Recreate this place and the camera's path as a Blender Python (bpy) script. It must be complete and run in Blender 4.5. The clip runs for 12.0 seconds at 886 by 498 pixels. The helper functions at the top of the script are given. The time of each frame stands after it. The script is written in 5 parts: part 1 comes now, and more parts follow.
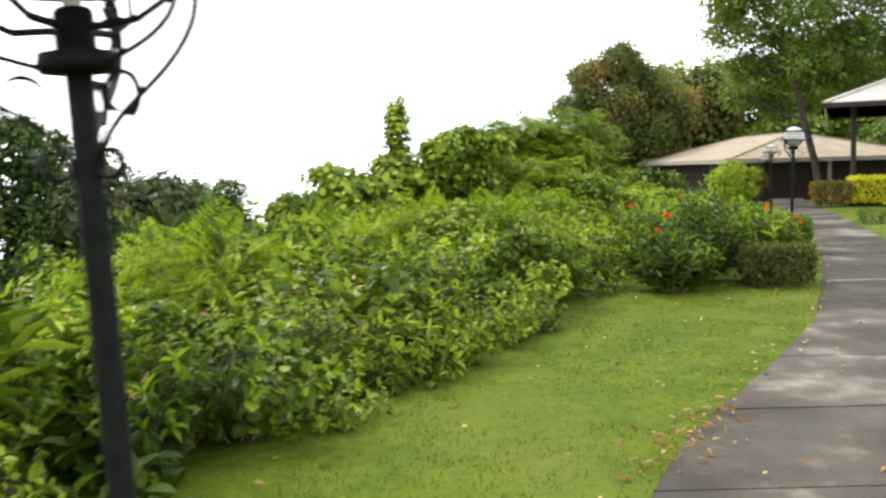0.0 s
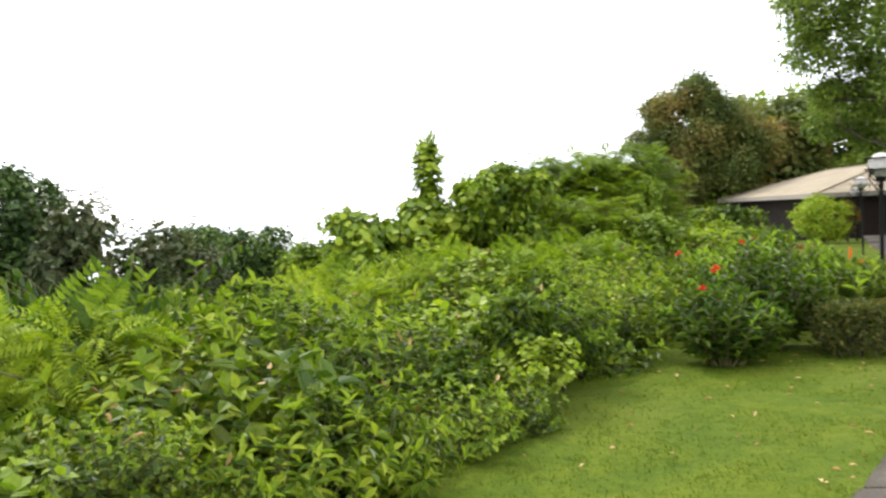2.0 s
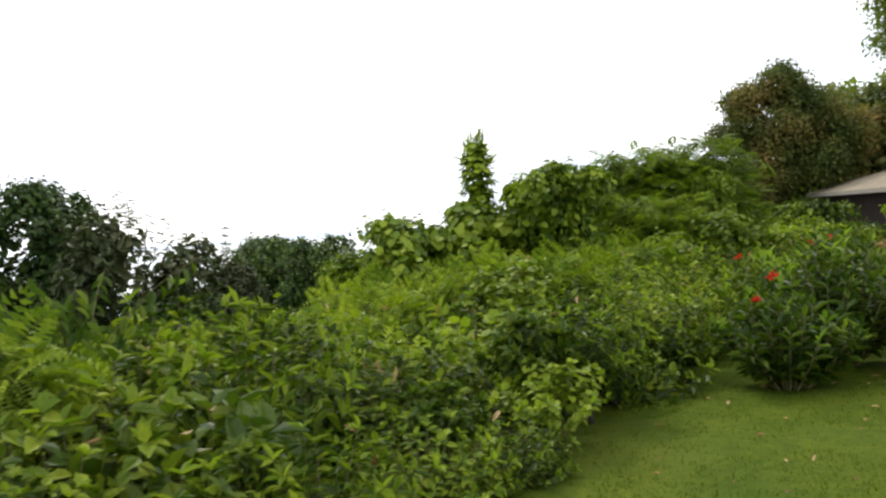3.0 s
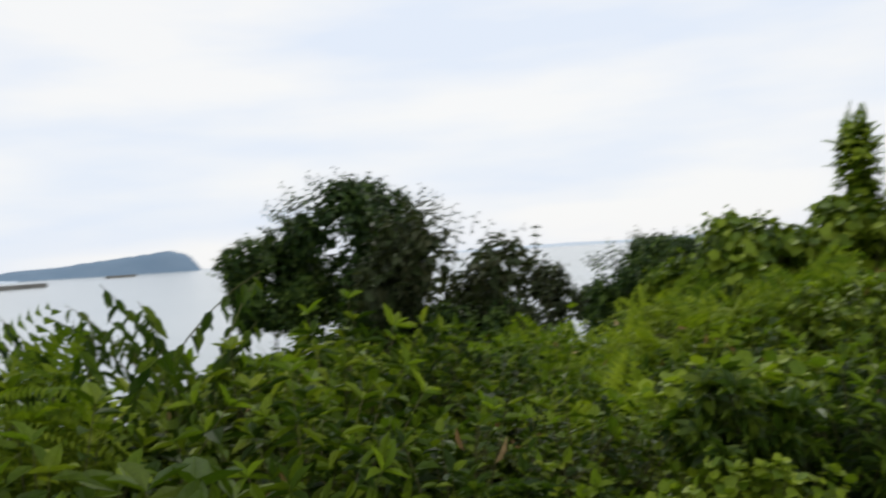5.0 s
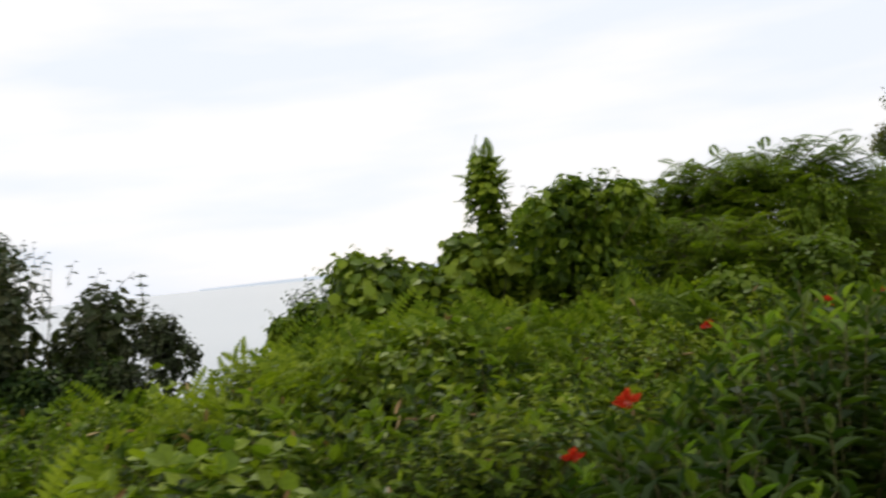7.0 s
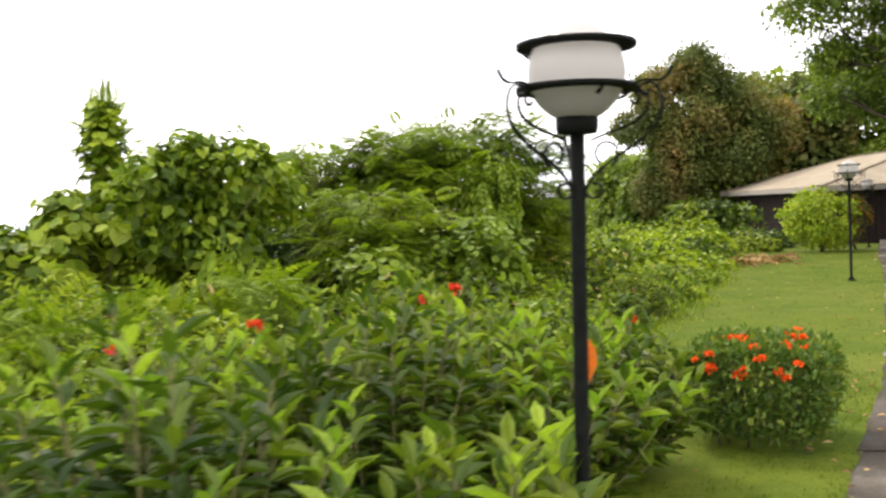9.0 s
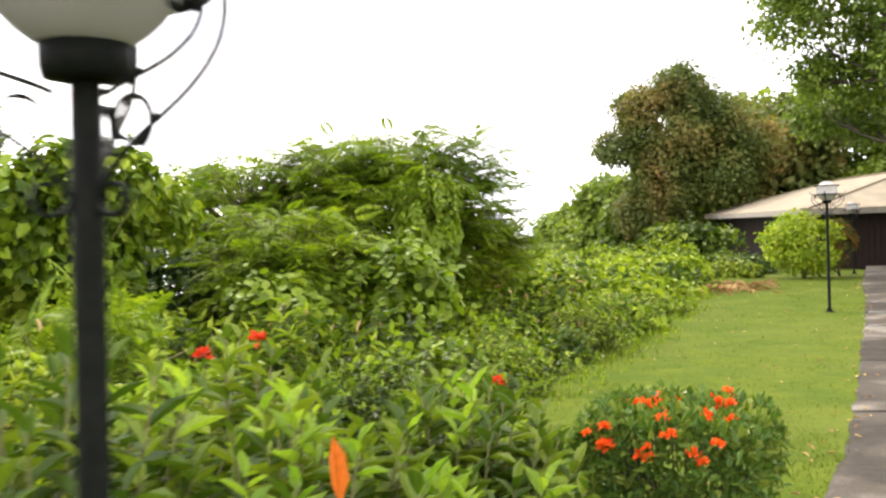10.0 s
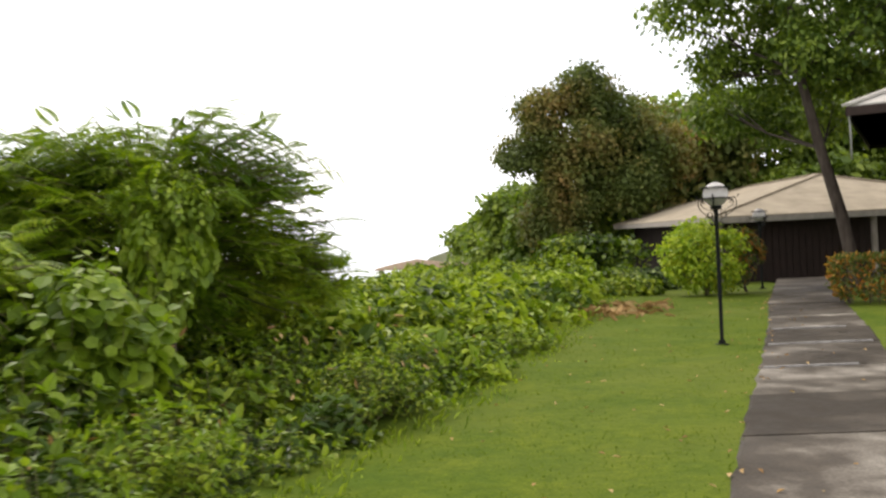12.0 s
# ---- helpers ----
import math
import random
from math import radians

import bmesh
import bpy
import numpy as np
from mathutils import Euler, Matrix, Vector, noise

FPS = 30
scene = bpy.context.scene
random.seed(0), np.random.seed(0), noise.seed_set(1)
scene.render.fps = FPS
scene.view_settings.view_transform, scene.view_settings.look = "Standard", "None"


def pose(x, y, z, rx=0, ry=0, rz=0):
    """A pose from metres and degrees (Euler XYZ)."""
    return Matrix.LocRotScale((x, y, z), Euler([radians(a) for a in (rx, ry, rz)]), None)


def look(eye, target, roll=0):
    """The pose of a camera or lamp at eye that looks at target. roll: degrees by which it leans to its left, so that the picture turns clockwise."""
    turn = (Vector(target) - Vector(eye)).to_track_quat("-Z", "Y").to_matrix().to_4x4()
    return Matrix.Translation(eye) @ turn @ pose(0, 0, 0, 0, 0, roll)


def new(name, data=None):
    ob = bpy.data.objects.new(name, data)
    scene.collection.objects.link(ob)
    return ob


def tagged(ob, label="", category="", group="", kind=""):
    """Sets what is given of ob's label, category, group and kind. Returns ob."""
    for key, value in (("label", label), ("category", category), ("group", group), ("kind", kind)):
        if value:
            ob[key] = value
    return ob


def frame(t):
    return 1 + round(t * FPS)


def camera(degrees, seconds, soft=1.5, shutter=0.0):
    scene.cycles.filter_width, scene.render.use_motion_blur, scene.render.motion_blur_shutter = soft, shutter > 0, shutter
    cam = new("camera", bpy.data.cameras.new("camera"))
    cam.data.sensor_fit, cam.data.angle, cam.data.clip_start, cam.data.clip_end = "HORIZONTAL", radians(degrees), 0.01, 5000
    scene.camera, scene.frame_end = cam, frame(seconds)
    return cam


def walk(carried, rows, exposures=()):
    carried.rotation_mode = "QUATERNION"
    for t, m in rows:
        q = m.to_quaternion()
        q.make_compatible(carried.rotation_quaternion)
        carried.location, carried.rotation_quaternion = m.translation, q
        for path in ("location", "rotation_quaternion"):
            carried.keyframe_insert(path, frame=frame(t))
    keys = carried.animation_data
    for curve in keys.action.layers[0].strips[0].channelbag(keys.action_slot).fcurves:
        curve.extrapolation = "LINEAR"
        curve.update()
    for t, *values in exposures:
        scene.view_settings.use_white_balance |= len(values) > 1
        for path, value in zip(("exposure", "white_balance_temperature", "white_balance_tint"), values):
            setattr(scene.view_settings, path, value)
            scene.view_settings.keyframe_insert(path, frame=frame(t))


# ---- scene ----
cam = camera(50.7, 12.0, soft=2.4, shutter=0.38)
METRES, EYE, TILT, LEAN, TURN = 16.0, 1.55, -4.75, 1.5, 0.0
ROWS = [
    (0.0, 0.0, 0.0, 0.0, -0.0, 0.0, 0.0),
    (0.5, 0.0157, 0.0363, 0.0023, -1.32, 0.49, 2.71),
    (1.0, 0.0297, 0.067, 0.0058, -1.39, 1.59, 2.33),
    (1.5, 0.043, 0.1015, 0.0101, 0.89, 2.05, 1.42),
    (2.0, 0.0569, 0.1368, 0.0143, 5.2, 2.55, 0.8),
    (2.5, 0.073, 0.1699, 0.0172, 8.84, 2.76, 1.51),
    (4.5, 0.131, 0.3312, 0.0277, 22.0, 4.62, -0.16),
    (5.0, 0.1413, 0.3583, 0.0307, 36.63, 3.01, -0.47),
    (5.5, 0.1531, 0.3847, 0.0336, 41.16, 0.12, 0.74),
    (6.0, 0.1703, 0.412, 0.0374, 32.59, 2.0, 3.35),
    (6.5, 0.1864, 0.4408, 0.04, 25.07, 2.12, 2.19),
    (7.0, 0.2054, 0.4699, 0.0432, 21.61, 4.76, 2.65),
    (7.5, 0.2241, 0.5069, 0.0469, 17.08, 2.82, 2.29),
    (9.5, 0.3073, 0.6478, 0.0598, 7.2, 2.29, 0.27),
    (10.0, 0.3259, 0.6961, 0.0636, 7.52, 3.32, -0.14),
    (10.5, 0.3418, 0.7399, 0.0688, 7.12, 1.66, -0.6),
    (11.0, 0.3687, 0.8002, 0.0762, 5.6, 3.72, -0.43),
    (11.5, 0.3881, 0.8535, 0.0798, 4.1, 5.09, 0.07),
    (12.0, 0.4064, 0.9048, 0.083, 3.41, 4.05, 1.02),
]
EXPOSURES = [(0.0, 1.25, 6500, 10), (2.0, 1.24, 6500, 10), (2.7, 0.6, 6500, 10), (4.3, 0.08, 6400, 9), (5.0, -0.5, 6350, 9), (5.6, -0.55, 6350, 9), (6.5, -0.38, 6500, 10), (7.7, -0.28, 6700, 12),
             (9.3, 1.46, 6900, 15), (10.0, 1.58, 6900, 15), (10.5, 1.6, 6900, 15), (11.0, 1.53, 6850, 14), (11.5, 1.36, 6800, 13), (12.0, 0.76, 6800, 14)]
walk(cam, [(t, pose(0, 0, EYE, TILT, LEAN, TURN) @ pose(METRES * x, METRES * y, METRES * z, 90 + pitch, roll, yaw)) for t, x, y, z, yaw, pitch, roll in ROWS], EXPOSURES)

# ---- world and sun: bright overcast sky over the sea ----
SUN_EL, SUN_ROT = radians(52), radians(-35)
world = bpy.data.worlds.new("overcast_sky")
scene.world = world
world.use_nodes = True
wn, wl = world.node_tree.nodes, world.node_tree.links
wn.clear()
w_out = wn.new("ShaderNodeOutputWorld")
w_bg = wn.new("ShaderNodeBackground")
w_sky = wn.new("ShaderNodeTexSky")
w_sky.sky_type, w_sky.sun_disc = "NISHITA", False
w_sky.sun_elevation, w_sky.sun_rotation = SUN_EL, SUN_ROT
w_scale = wn.new("ShaderNodeVectorMath")
w_scale.operation = "SCALE"
w_scale.inputs["Scale"].default_value = 0.05
w_co = wn.new("ShaderNodeTexCoord")
w_map = wn.new("ShaderNodeMapping")
w_map.inputs["Scale"].default_value = (1.6, 1.6, 9.0)
w_noise = wn.new("ShaderNodeTexNoise")
w_noise.inputs["Scale"].default_value = 1.7
w_noise.inputs["Detail"].default_value = 5.0
w_noise.inputs["Roughness"].default_value = 0.5
w_ramp = wn.new("ShaderNodeValToRGB")
w_ramp.color_ramp.elements[0].position, w_ramp.color_ramp.elements[0].color = 0.36, (0.83, 0.885, 0.985, 1)
w_ramp.color_ramp.elements[1].position, w_ramp.color_ramp.elements[1].color = 0.64, (1.0, 0.985, 0.97, 1)
w_cloud = wn.new("ShaderNodeVectorMath")
w_cloud.operation = "SCALE"
w_cloud.inputs["Scale"].default_value = 1.48
w_mix = wn.new("ShaderNodeMix")
w_mix.data_type = "RGBA"
w_mix.inputs["Factor"].default_value = 0.88
wl.new(w_sky.outputs["Color"], w_scale.inputs[0])
wl.new(w_co.outputs["Generated"], w_map.inputs["Vector"])
wl.new(w_map.outputs["Vector"], w_noise.inputs["Vector"])
wl.new(w_noise.outputs["Fac"], w_ramp.inputs["Fac"])
wl.new(w_ramp.outputs["Color"], w_cloud.inputs[0])
wl.new(w_scale.outputs["Vector"], w_mix.inputs["A"])
wl.new(w_cloud.outputs["Vector"], w_mix.inputs["B"])
wl.new(w_mix.outputs["Result"], w_bg.inputs["Color"])
wl.new(w_bg.outputs["Background"], w_out.inputs["Surface"])
sun = new("sun", bpy.data.lights.new("sun", "SUN"))
sun.data.energy, sun.data.angle, sun.data.color = 1.5, radians(12), (1.0, 0.95, 0.84)
sun.matrix_world = look((0, 0, 30), (0 - 30 * math.cos(SUN_EL) * math.sin(SUN_ROT), 0 - 30 * math.cos(SUN_EL) * math.cos(SUN_ROT), 30 - 30 * math.sin(SUN_EL)))


# ---- materials ----
def nodes_of(name):
    m = bpy.data.materials.new(name)
    m.use_nodes = True
    n, l = m.node_tree.nodes, m.node_tree.links
    return m, n, l, n["Principled BSDF"], n["Material Output"]


def ramp(n, stops):
    r = n.new("ShaderNodeValToRGB")
    while len(r.color_ramp.elements) < len(stops):
        r.color_ramp.elements.new(0.5)
    for e, (p, c) in zip(r.color_ramp.elements, stops):
        e.position, e.color = p, (*c, 1)
    return r


def noise_node(n, l, scale, detail=4.0, rough=0.55, coords="Object", stretch=None):
    t = n.new("ShaderNodeTexCoord")
    x = n.new("ShaderNodeTexNoise")
    x.inputs["Scale"].default_value, x.inputs["Detail"].default_value, x.inputs["Roughness"].default_value = scale, detail, rough
    if stretch:
        mp = n.new("ShaderNodeMapping")
        mp.inputs["Scale"].default_value = stretch
        l.new(t.outputs[coords], mp.inputs["Vector"])
        l.new(mp.outputs["Vector"], x.inputs["Vector"])
    else:
        l.new(t.outputs[coords], x.inputs["Vector"])
    return x


def world_noise(n, l, scale, detail=4.0):
    g = n.new("ShaderNodeNewGeometry")
    x = n.new("ShaderNodeTexNoise")
    x.inputs["Scale"].default_value, x.inputs["Detail"].default_value = scale, detail
    l.new(g.outputs["Position"], x.inputs["Vector"])
    return x


def mix_colour(n, l, a, b, fac, mode="MIX"):
    x = n.new("ShaderNodeMix")
    x.data_type, x.blend_type = "RGBA", mode
    for sock, v in (("A", a), ("B", b), ("Factor", fac)):
        if isinstance(v, (int, float)):
            x.inputs[sock].default_value = v
        elif isinstance(v, tuple):
            x.inputs[sock].default_value = (*v, 1)
        else:
            l.new(v, x.inputs[sock])
    return x.outputs["Result"]


def bump(n, l, p, height, strength, distance=0.02):
    b = n.new("ShaderNodeBump")
    b.inputs["Strength"].default_value, b.inputs["Distance"].default_value = strength, distance
    l.new(height, b.inputs["Height"])
    l.new(b.outputs["Normal"], p.inputs["Normal"])


def leaf_material(name, stops, rough=0.45, through_light=0.25, patch=0.5, tone=0.0, sheen=0.16, vary=0.36, each=0.8, patch_scale=0.9):
    """Leaves: a colour for each leaf out of the ramp, patches of lighter and duller growth, light that shines through."""
    m, n, l, p, out = nodes_of(name)
    g = n.new("ShaderNodeNewGeometry")
    r = ramp(n, stops)
    big = world_noise(n, l, patch_scale, 3.0)
    mx = n.new("ShaderNodeMath")
    mx.operation = "MULTIPLY_ADD"
    mx.inputs[1].default_value, mx.inputs[2].default_value = patch * 2, -patch + tone
    l.new(big.outputs["Fac"], mx.inputs[0])
    ad = n.new("ShaderNodeMath")
    ad.operation = "ADD"
    ad.use_clamp = True
    own = n.new("ShaderNodeObjectInfo")
    sh = n.new("ShaderNodeMath")
    sh.operation = "MULTIPLY_ADD"
    sh.inputs[1].default_value, sh.inputs[2].default_value = vary, -vary / 2
    l.new(own.outputs["Random"], sh.inputs[0])
    both = n.new("ShaderNodeMath")
    l.new(mx.outputs[0], both.inputs[0])
    l.new(sh.outputs[0], both.inputs[1])
    leaf = n.new("ShaderNodeMath")
    leaf.operation = "MULTIPLY_ADD"
    leaf.inputs[1].default_value, leaf.inputs[2].default_value = each, 0.5 - each / 2
    l.new(g.outputs["Random Per Island"], leaf.inputs[0])
    l.new(leaf.outputs[0], ad.inputs[0])
    l.new(both.outputs[0], ad.inputs[1])
    l.new(ad.outputs[0], r.inputs["Fac"])
    grain = world_noise(n, l, 55.0, 2.0)
    gr = ramp(n, [(0.3, (0.82, 0.82, 0.8)), (0.7, (1.12, 1.12, 1.1))])
    l.new(grain.outputs["Fac"], gr.inputs["Fac"])
    col = mix_colour(n, l, r.outputs["Color"], gr.outputs["Color"], 1.0, "MULTIPLY")
    l.new(col, p.inputs["Base Color"])
    p.inputs["Roughness"].default_value = rough
    p.inputs["Specular IOR Level"].default_value = sheen
    tr = n.new("ShaderNodeBsdfTranslucent")
    l.new(mix_colour(n, l, col, (1.25, 1.35, 0.55), 1.0, "MULTIPLY"), tr.inputs["Color"])
    ms = n.new("ShaderNodeMixShader")
    ms.inputs[0].default_value = through_light
    l.new(p.outputs[0], ms.inputs[1])
    l.new(tr.outputs[0], ms.inputs[2])
    l.new(ms.outputs[0], out.inputs["Surface"])
    return m


def surface(name, stops, scale, rough=0.7, bump_scale=None, bump_strength=0.3, metal=0.0, coords="Object", stretch=None, spec=0.18, distance=0.01):
    m, n, l, p, out = nodes_of(name)
    a = noise_node(n, l, scale, 6.0, 0.6, coords, stretch)
    r = ramp(n, stops)
    l.new(a.outputs["Fac"], r.inputs["Fac"])
    l.new(r.outputs["Color"], p.inputs["Base Color"])
    p.inputs["Roughness"].default_value, p.inputs["Metallic"].default_value = rough, metal
    p.inputs["Specular IOR Level"].default_value = spec
    if bump_scale:
        b = noise_node(n, l, bump_scale, 5.0, 0.6, coords, stretch)
        bump(n, l, p, b.outputs["Fac"], bump_strength, distance)
    return m


M_THICKET = leaf_material("thicket_leaf", [(0.0, (0.014, 0.029, 0.003)), (0.35, (0.042, 0.078, 0.005)), (0.7, (0.122, 0.178, 0.012)), (1.0, (0.250, 0.295, 0.028))], through_light=0.24, patch=0.6)
M_VINE = leaf_material("vine_leaf", [(0.0, (0.028, 0.056, 0.004)), (0.4, (0.100, 0.162, 0.010)), (1.0, (0.262, 0.330, 0.026))], through_light=0.3, tone=0.14, patch=0.6)
M_DARK = leaf_material("dark_tree_leaf", [(0.0, (0.014, 0.031, 0.009)), (0.6, (0.036, 0.072, 0.014)), (1.0, (0.105, 0.160, 0.028))], through_light=0.15)
M_ACACIA = leaf_material("acacia_leaflet", [(0.0, (0.042, 0.082, 0.006)), (0.45, (0.115, 0.178, 0.012)), (1.0, (0.290, 0.355, 0.028))], through_light=0.32, tone=0.06, patch=0.8, sheen=0.06, each=0.5)
M_PURPLE = leaf_material("dusky_leaf", [(0.0, (0.030, 0.035, 0.018)), (0.5, (0.055, 0.075, 0.028)), (1.0, (0.10, 0.10, 0.05))], through_light=0.2)
M_HIB = leaf_material("hibiscus_leaf", [(0.0, (0.020, 0.046, 0.005)), (0.5, (0.056, 0.098, 0.009)), (1.0, (0.145, 0.190, 0.018))], rough=0.4, through_light=0.28, sheen=0.25)
M_TIP = leaf_material("shoot_leaf", [(0.0, (0.078, 0.131, 0.010)), (0.5, (0.143, 0.214, 0.016)), (1.0, (0.227, 0.289, 0.030))], through_light=0.4)
M_YOUNG = leaf_material("young_leaf", [(0.0, (0.11, 0.20, 0.018)), (1.0, (0.27, 0.36, 0.045))], rough=0.4, through_light=0.35)
M_IXORA = leaf_material("hedge_leaf", [(0.0, (0.030, 0.065, 0.012)), (0.6, (0.070, 0.13, 0.02)), (1.0, (0.16, 0.20, 0.035))], rough=0.35)
M_OLIVE = leaf_material("old_hedge_leaf", [(0.0, (0.026, 0.042, 0.010)), (0.6, (0.066, 0.084, 0.018)), (1.0, (0.15, 0.13, 0.036))], rough=0.4, through_light=0.2)
M_LEMON = leaf_material("lemon_leaf", [(0.0, (0.119, 0.198, 0.016)), (0.5, (0.221, 0.306, 0.023)), (1.0, (0.391, 0.432, 0.036))], through_light=0.35)
M_YELLOW = leaf_material("golden_leaf", [(0.0, (0.26, 0.30, 0.01)), (0.5, (0.50, 0.50, 0.015)), (1.0, (0.66, 0.62, 0.03))], through_light=0.35)
M_CROTON = leaf_material("croton_leaf", [(0.0, (0.04, 0.07, 0.014)), (0.5, (0.09, 0.10, 0.02)), (0.8, (0.28, 0.10, 0.018)), (1.0, (0.34, 0.25, 0.03))], through_light=0.2)
M_BROWN = leaf_material("brown_tree_leaf", [(0.0, (0.046, 0.068, 0.018)), (0.5, (0.096, 0.122, 0.030)), (0.8, (0.185, 0.158, 0.048)), (1.0, (0.310, 0.195, 0.072))], through_light=0.32, patch=1.0, sheen=0.1, each=0.25, patch_scale=0.45)
M_FOREST = leaf_material("forest_leaf", [(0.0, (0.050, 0.090, 0.015)), (0.5, (0.118, 0.172, 0.027)), (1.0, (0.250, 0.310, 0.046))], through_light=0.38, patch=0.8, each=0.6, patch_scale=0.5)
M_GRASS = leaf_material("grass_blade", [(0.0, (0.044, 0.074, 0.005)), (0.5, (0.064, 0.100, 0.007)), (1.0, (0.095, 0.128, 0.012))], rough=0.7, through_light=0.45, patch=0.5, sheen=0.05)
M_LITTER = leaf_material("dry_leaf", [(0.0, (0.136, 0.074, 0.030)), (0.5, (0.289, 0.175, 0.070)), (1.0, (0.442, 0.331, 0.170))], rough=0.8, through_light=0.1)
M_PETAL = leaf_material("red_petal", [(0.0, (0.42, 0.022, 0.010)), (1.0, (0.62, 0.05, 0.015))], through_light=0.2, patch=0.1)
M_RUST = leaf_material("rust_leaf", [(0.0, (0.42, 0.10, 0.02)), (1.0, (0.60, 0.16, 0.04))], patch=0.2)
M_ORANGE = leaf_material("orange_petal", [(0.0, (0.70, 0.06, 0.008)), (1.0, (0.92, 0.17, 0.03))], through_light=0.25, patch=0.2)
M_BARK = surface("bark", [(0.3, (0.026, 0.019, 0.014)), (0.7, (0.075, 0.060, 0.046))], 9.0, 0.9, 22.0, 0.7, stretch=(1, 1, 0.25))
M_STEM = surface("green_stem", [(0.3, (0.07, 0.07, 0.025)), (0.7, (0.14, 0.13, 0.05))], 14.0, 0.8, 30.0, 0.4)
M_SOIL = surface("leaf_litter_soil", [(0.3, (0.035, 0.035, 0.014)), (0.55, (0.06, 0.07, 0.02)), (0.75, (0.10, 0.085, 0.04))], 2.2, 0.95, 18.0, 0.8, distance=0.03)
M_IRON = surface("dark_green_iron", [(0.3, (0.005, 0.006, 0.005)), (0.7, (0.010, 0.011, 0.009))], 30.0, 0.55, 90.0, 0.12, spec=0.03)
M_WHITE_STUB = surface("white_socket", [(0.3, (0.62, 0.60, 0.48)), (0.7, (0.76, 0.73, 0.62))], 12.0, 0.5)
M_TIMBER = surface("dark_timber", [(0.3, (0.016, 0.010, 0.008)), (0.7, (0.036, 0.023, 0.018))], 6.0, 0.7, 20.0, 0.4, stretch=(6, 6, 0.5))
M_ROOF = surface("tan_roof_shingle", [(0.3, (0.190, 0.156, 0.108)), (0.7, (0.282, 0.238, 0.170))], 1.6, 0.85, 26.0, 0.5)
M_ROOF_B = surface("pale_roof_shingle", [(0.3, (0.296, 0.281, 0.248)), (0.7, (0.414, 0.394, 0.353))], 1.8, 0.85, 26.0, 0.5)
M_FASCIA = surface("roof_edge_board", [(0.3, (0.20, 0.18, 0.15)), (0.7, (0.30, 0.27, 0.23))], 5.0, 0.7)
M_WALL = surface("brown_wall", [(0.3, (0.015, 0.010, 0.008)), (0.7, (0.029, 0.021, 0.017))], 2.5, 0.85, 12.0, 0.3)
M_THATCH = surface("thatch", [(0.3, (0.13, 0.095, 0.06)), (0.7, (0.23, 0.17, 0.115))], 4.0, 0.95, 20.0, 0.8)
M_POST = surface("grey_post", [(0.3, (0.20, 0.17, 0.14)), (0.7, (0.32, 0.28, 0.24))], 5.0, 0.8)
M_PIPE = surface("pale_pipe", [(0.3, (0.225, 0.225, 0.210)), (0.7, (0.290, 0.285, 0.270))], 5.0, 0.5)
M_STONE = surface("grey_rubble", [(0.3, (0.16, 0.15, 0.13)), (0.7, (0.30, 0.28, 0.25))], 0.02, 0.9)
# distance haze is put into these base colours: blue hill, pale blue coast
M_HAZE = surface("haze_tinted_hill", [(0.3, (0.17, 0.24, 0.32)), (0.7, (0.20, 0.27, 0.35))], 0.01, 1.0, spec=0.0)
M_FAR = surface("haze_tinted_coast", [(0.3, (0.52, 0.58, 0.65)), (0.7, (0.55, 0.61, 0.68))], 0.004, 1.0, spec=0.0)


def opal():
    m, n, l, p, out = nodes_of("opal_glass")
    a = noise_node(n, l, 3.0)
    r = ramp(n, [(0.3, (0.93, 0.90, 0.87)), (0.7, (0.95, 0.93, 0.91))])
    l.new(a.outputs["Fac"], r.inputs["Fac"])
    l.new(r.outputs["Color"], p.inputs["Base Color"])
    p.inputs["Roughness"].default_value = 0.18
    tr = n.new("ShaderNodeBsdfTranslucent")
    tr.inputs["Color"].default_value = (0.97, 0.94, 0.90, 1)
    ms = n.new("ShaderNodeMixShader")
    ms.inputs[0].default_value = 0.8
    l.new(p.outputs[0], ms.inputs[1])
    l.new(tr.outputs[0], ms.inputs[2])
    l.new(ms.outputs[0], out.inputs["Surface"])
    return m


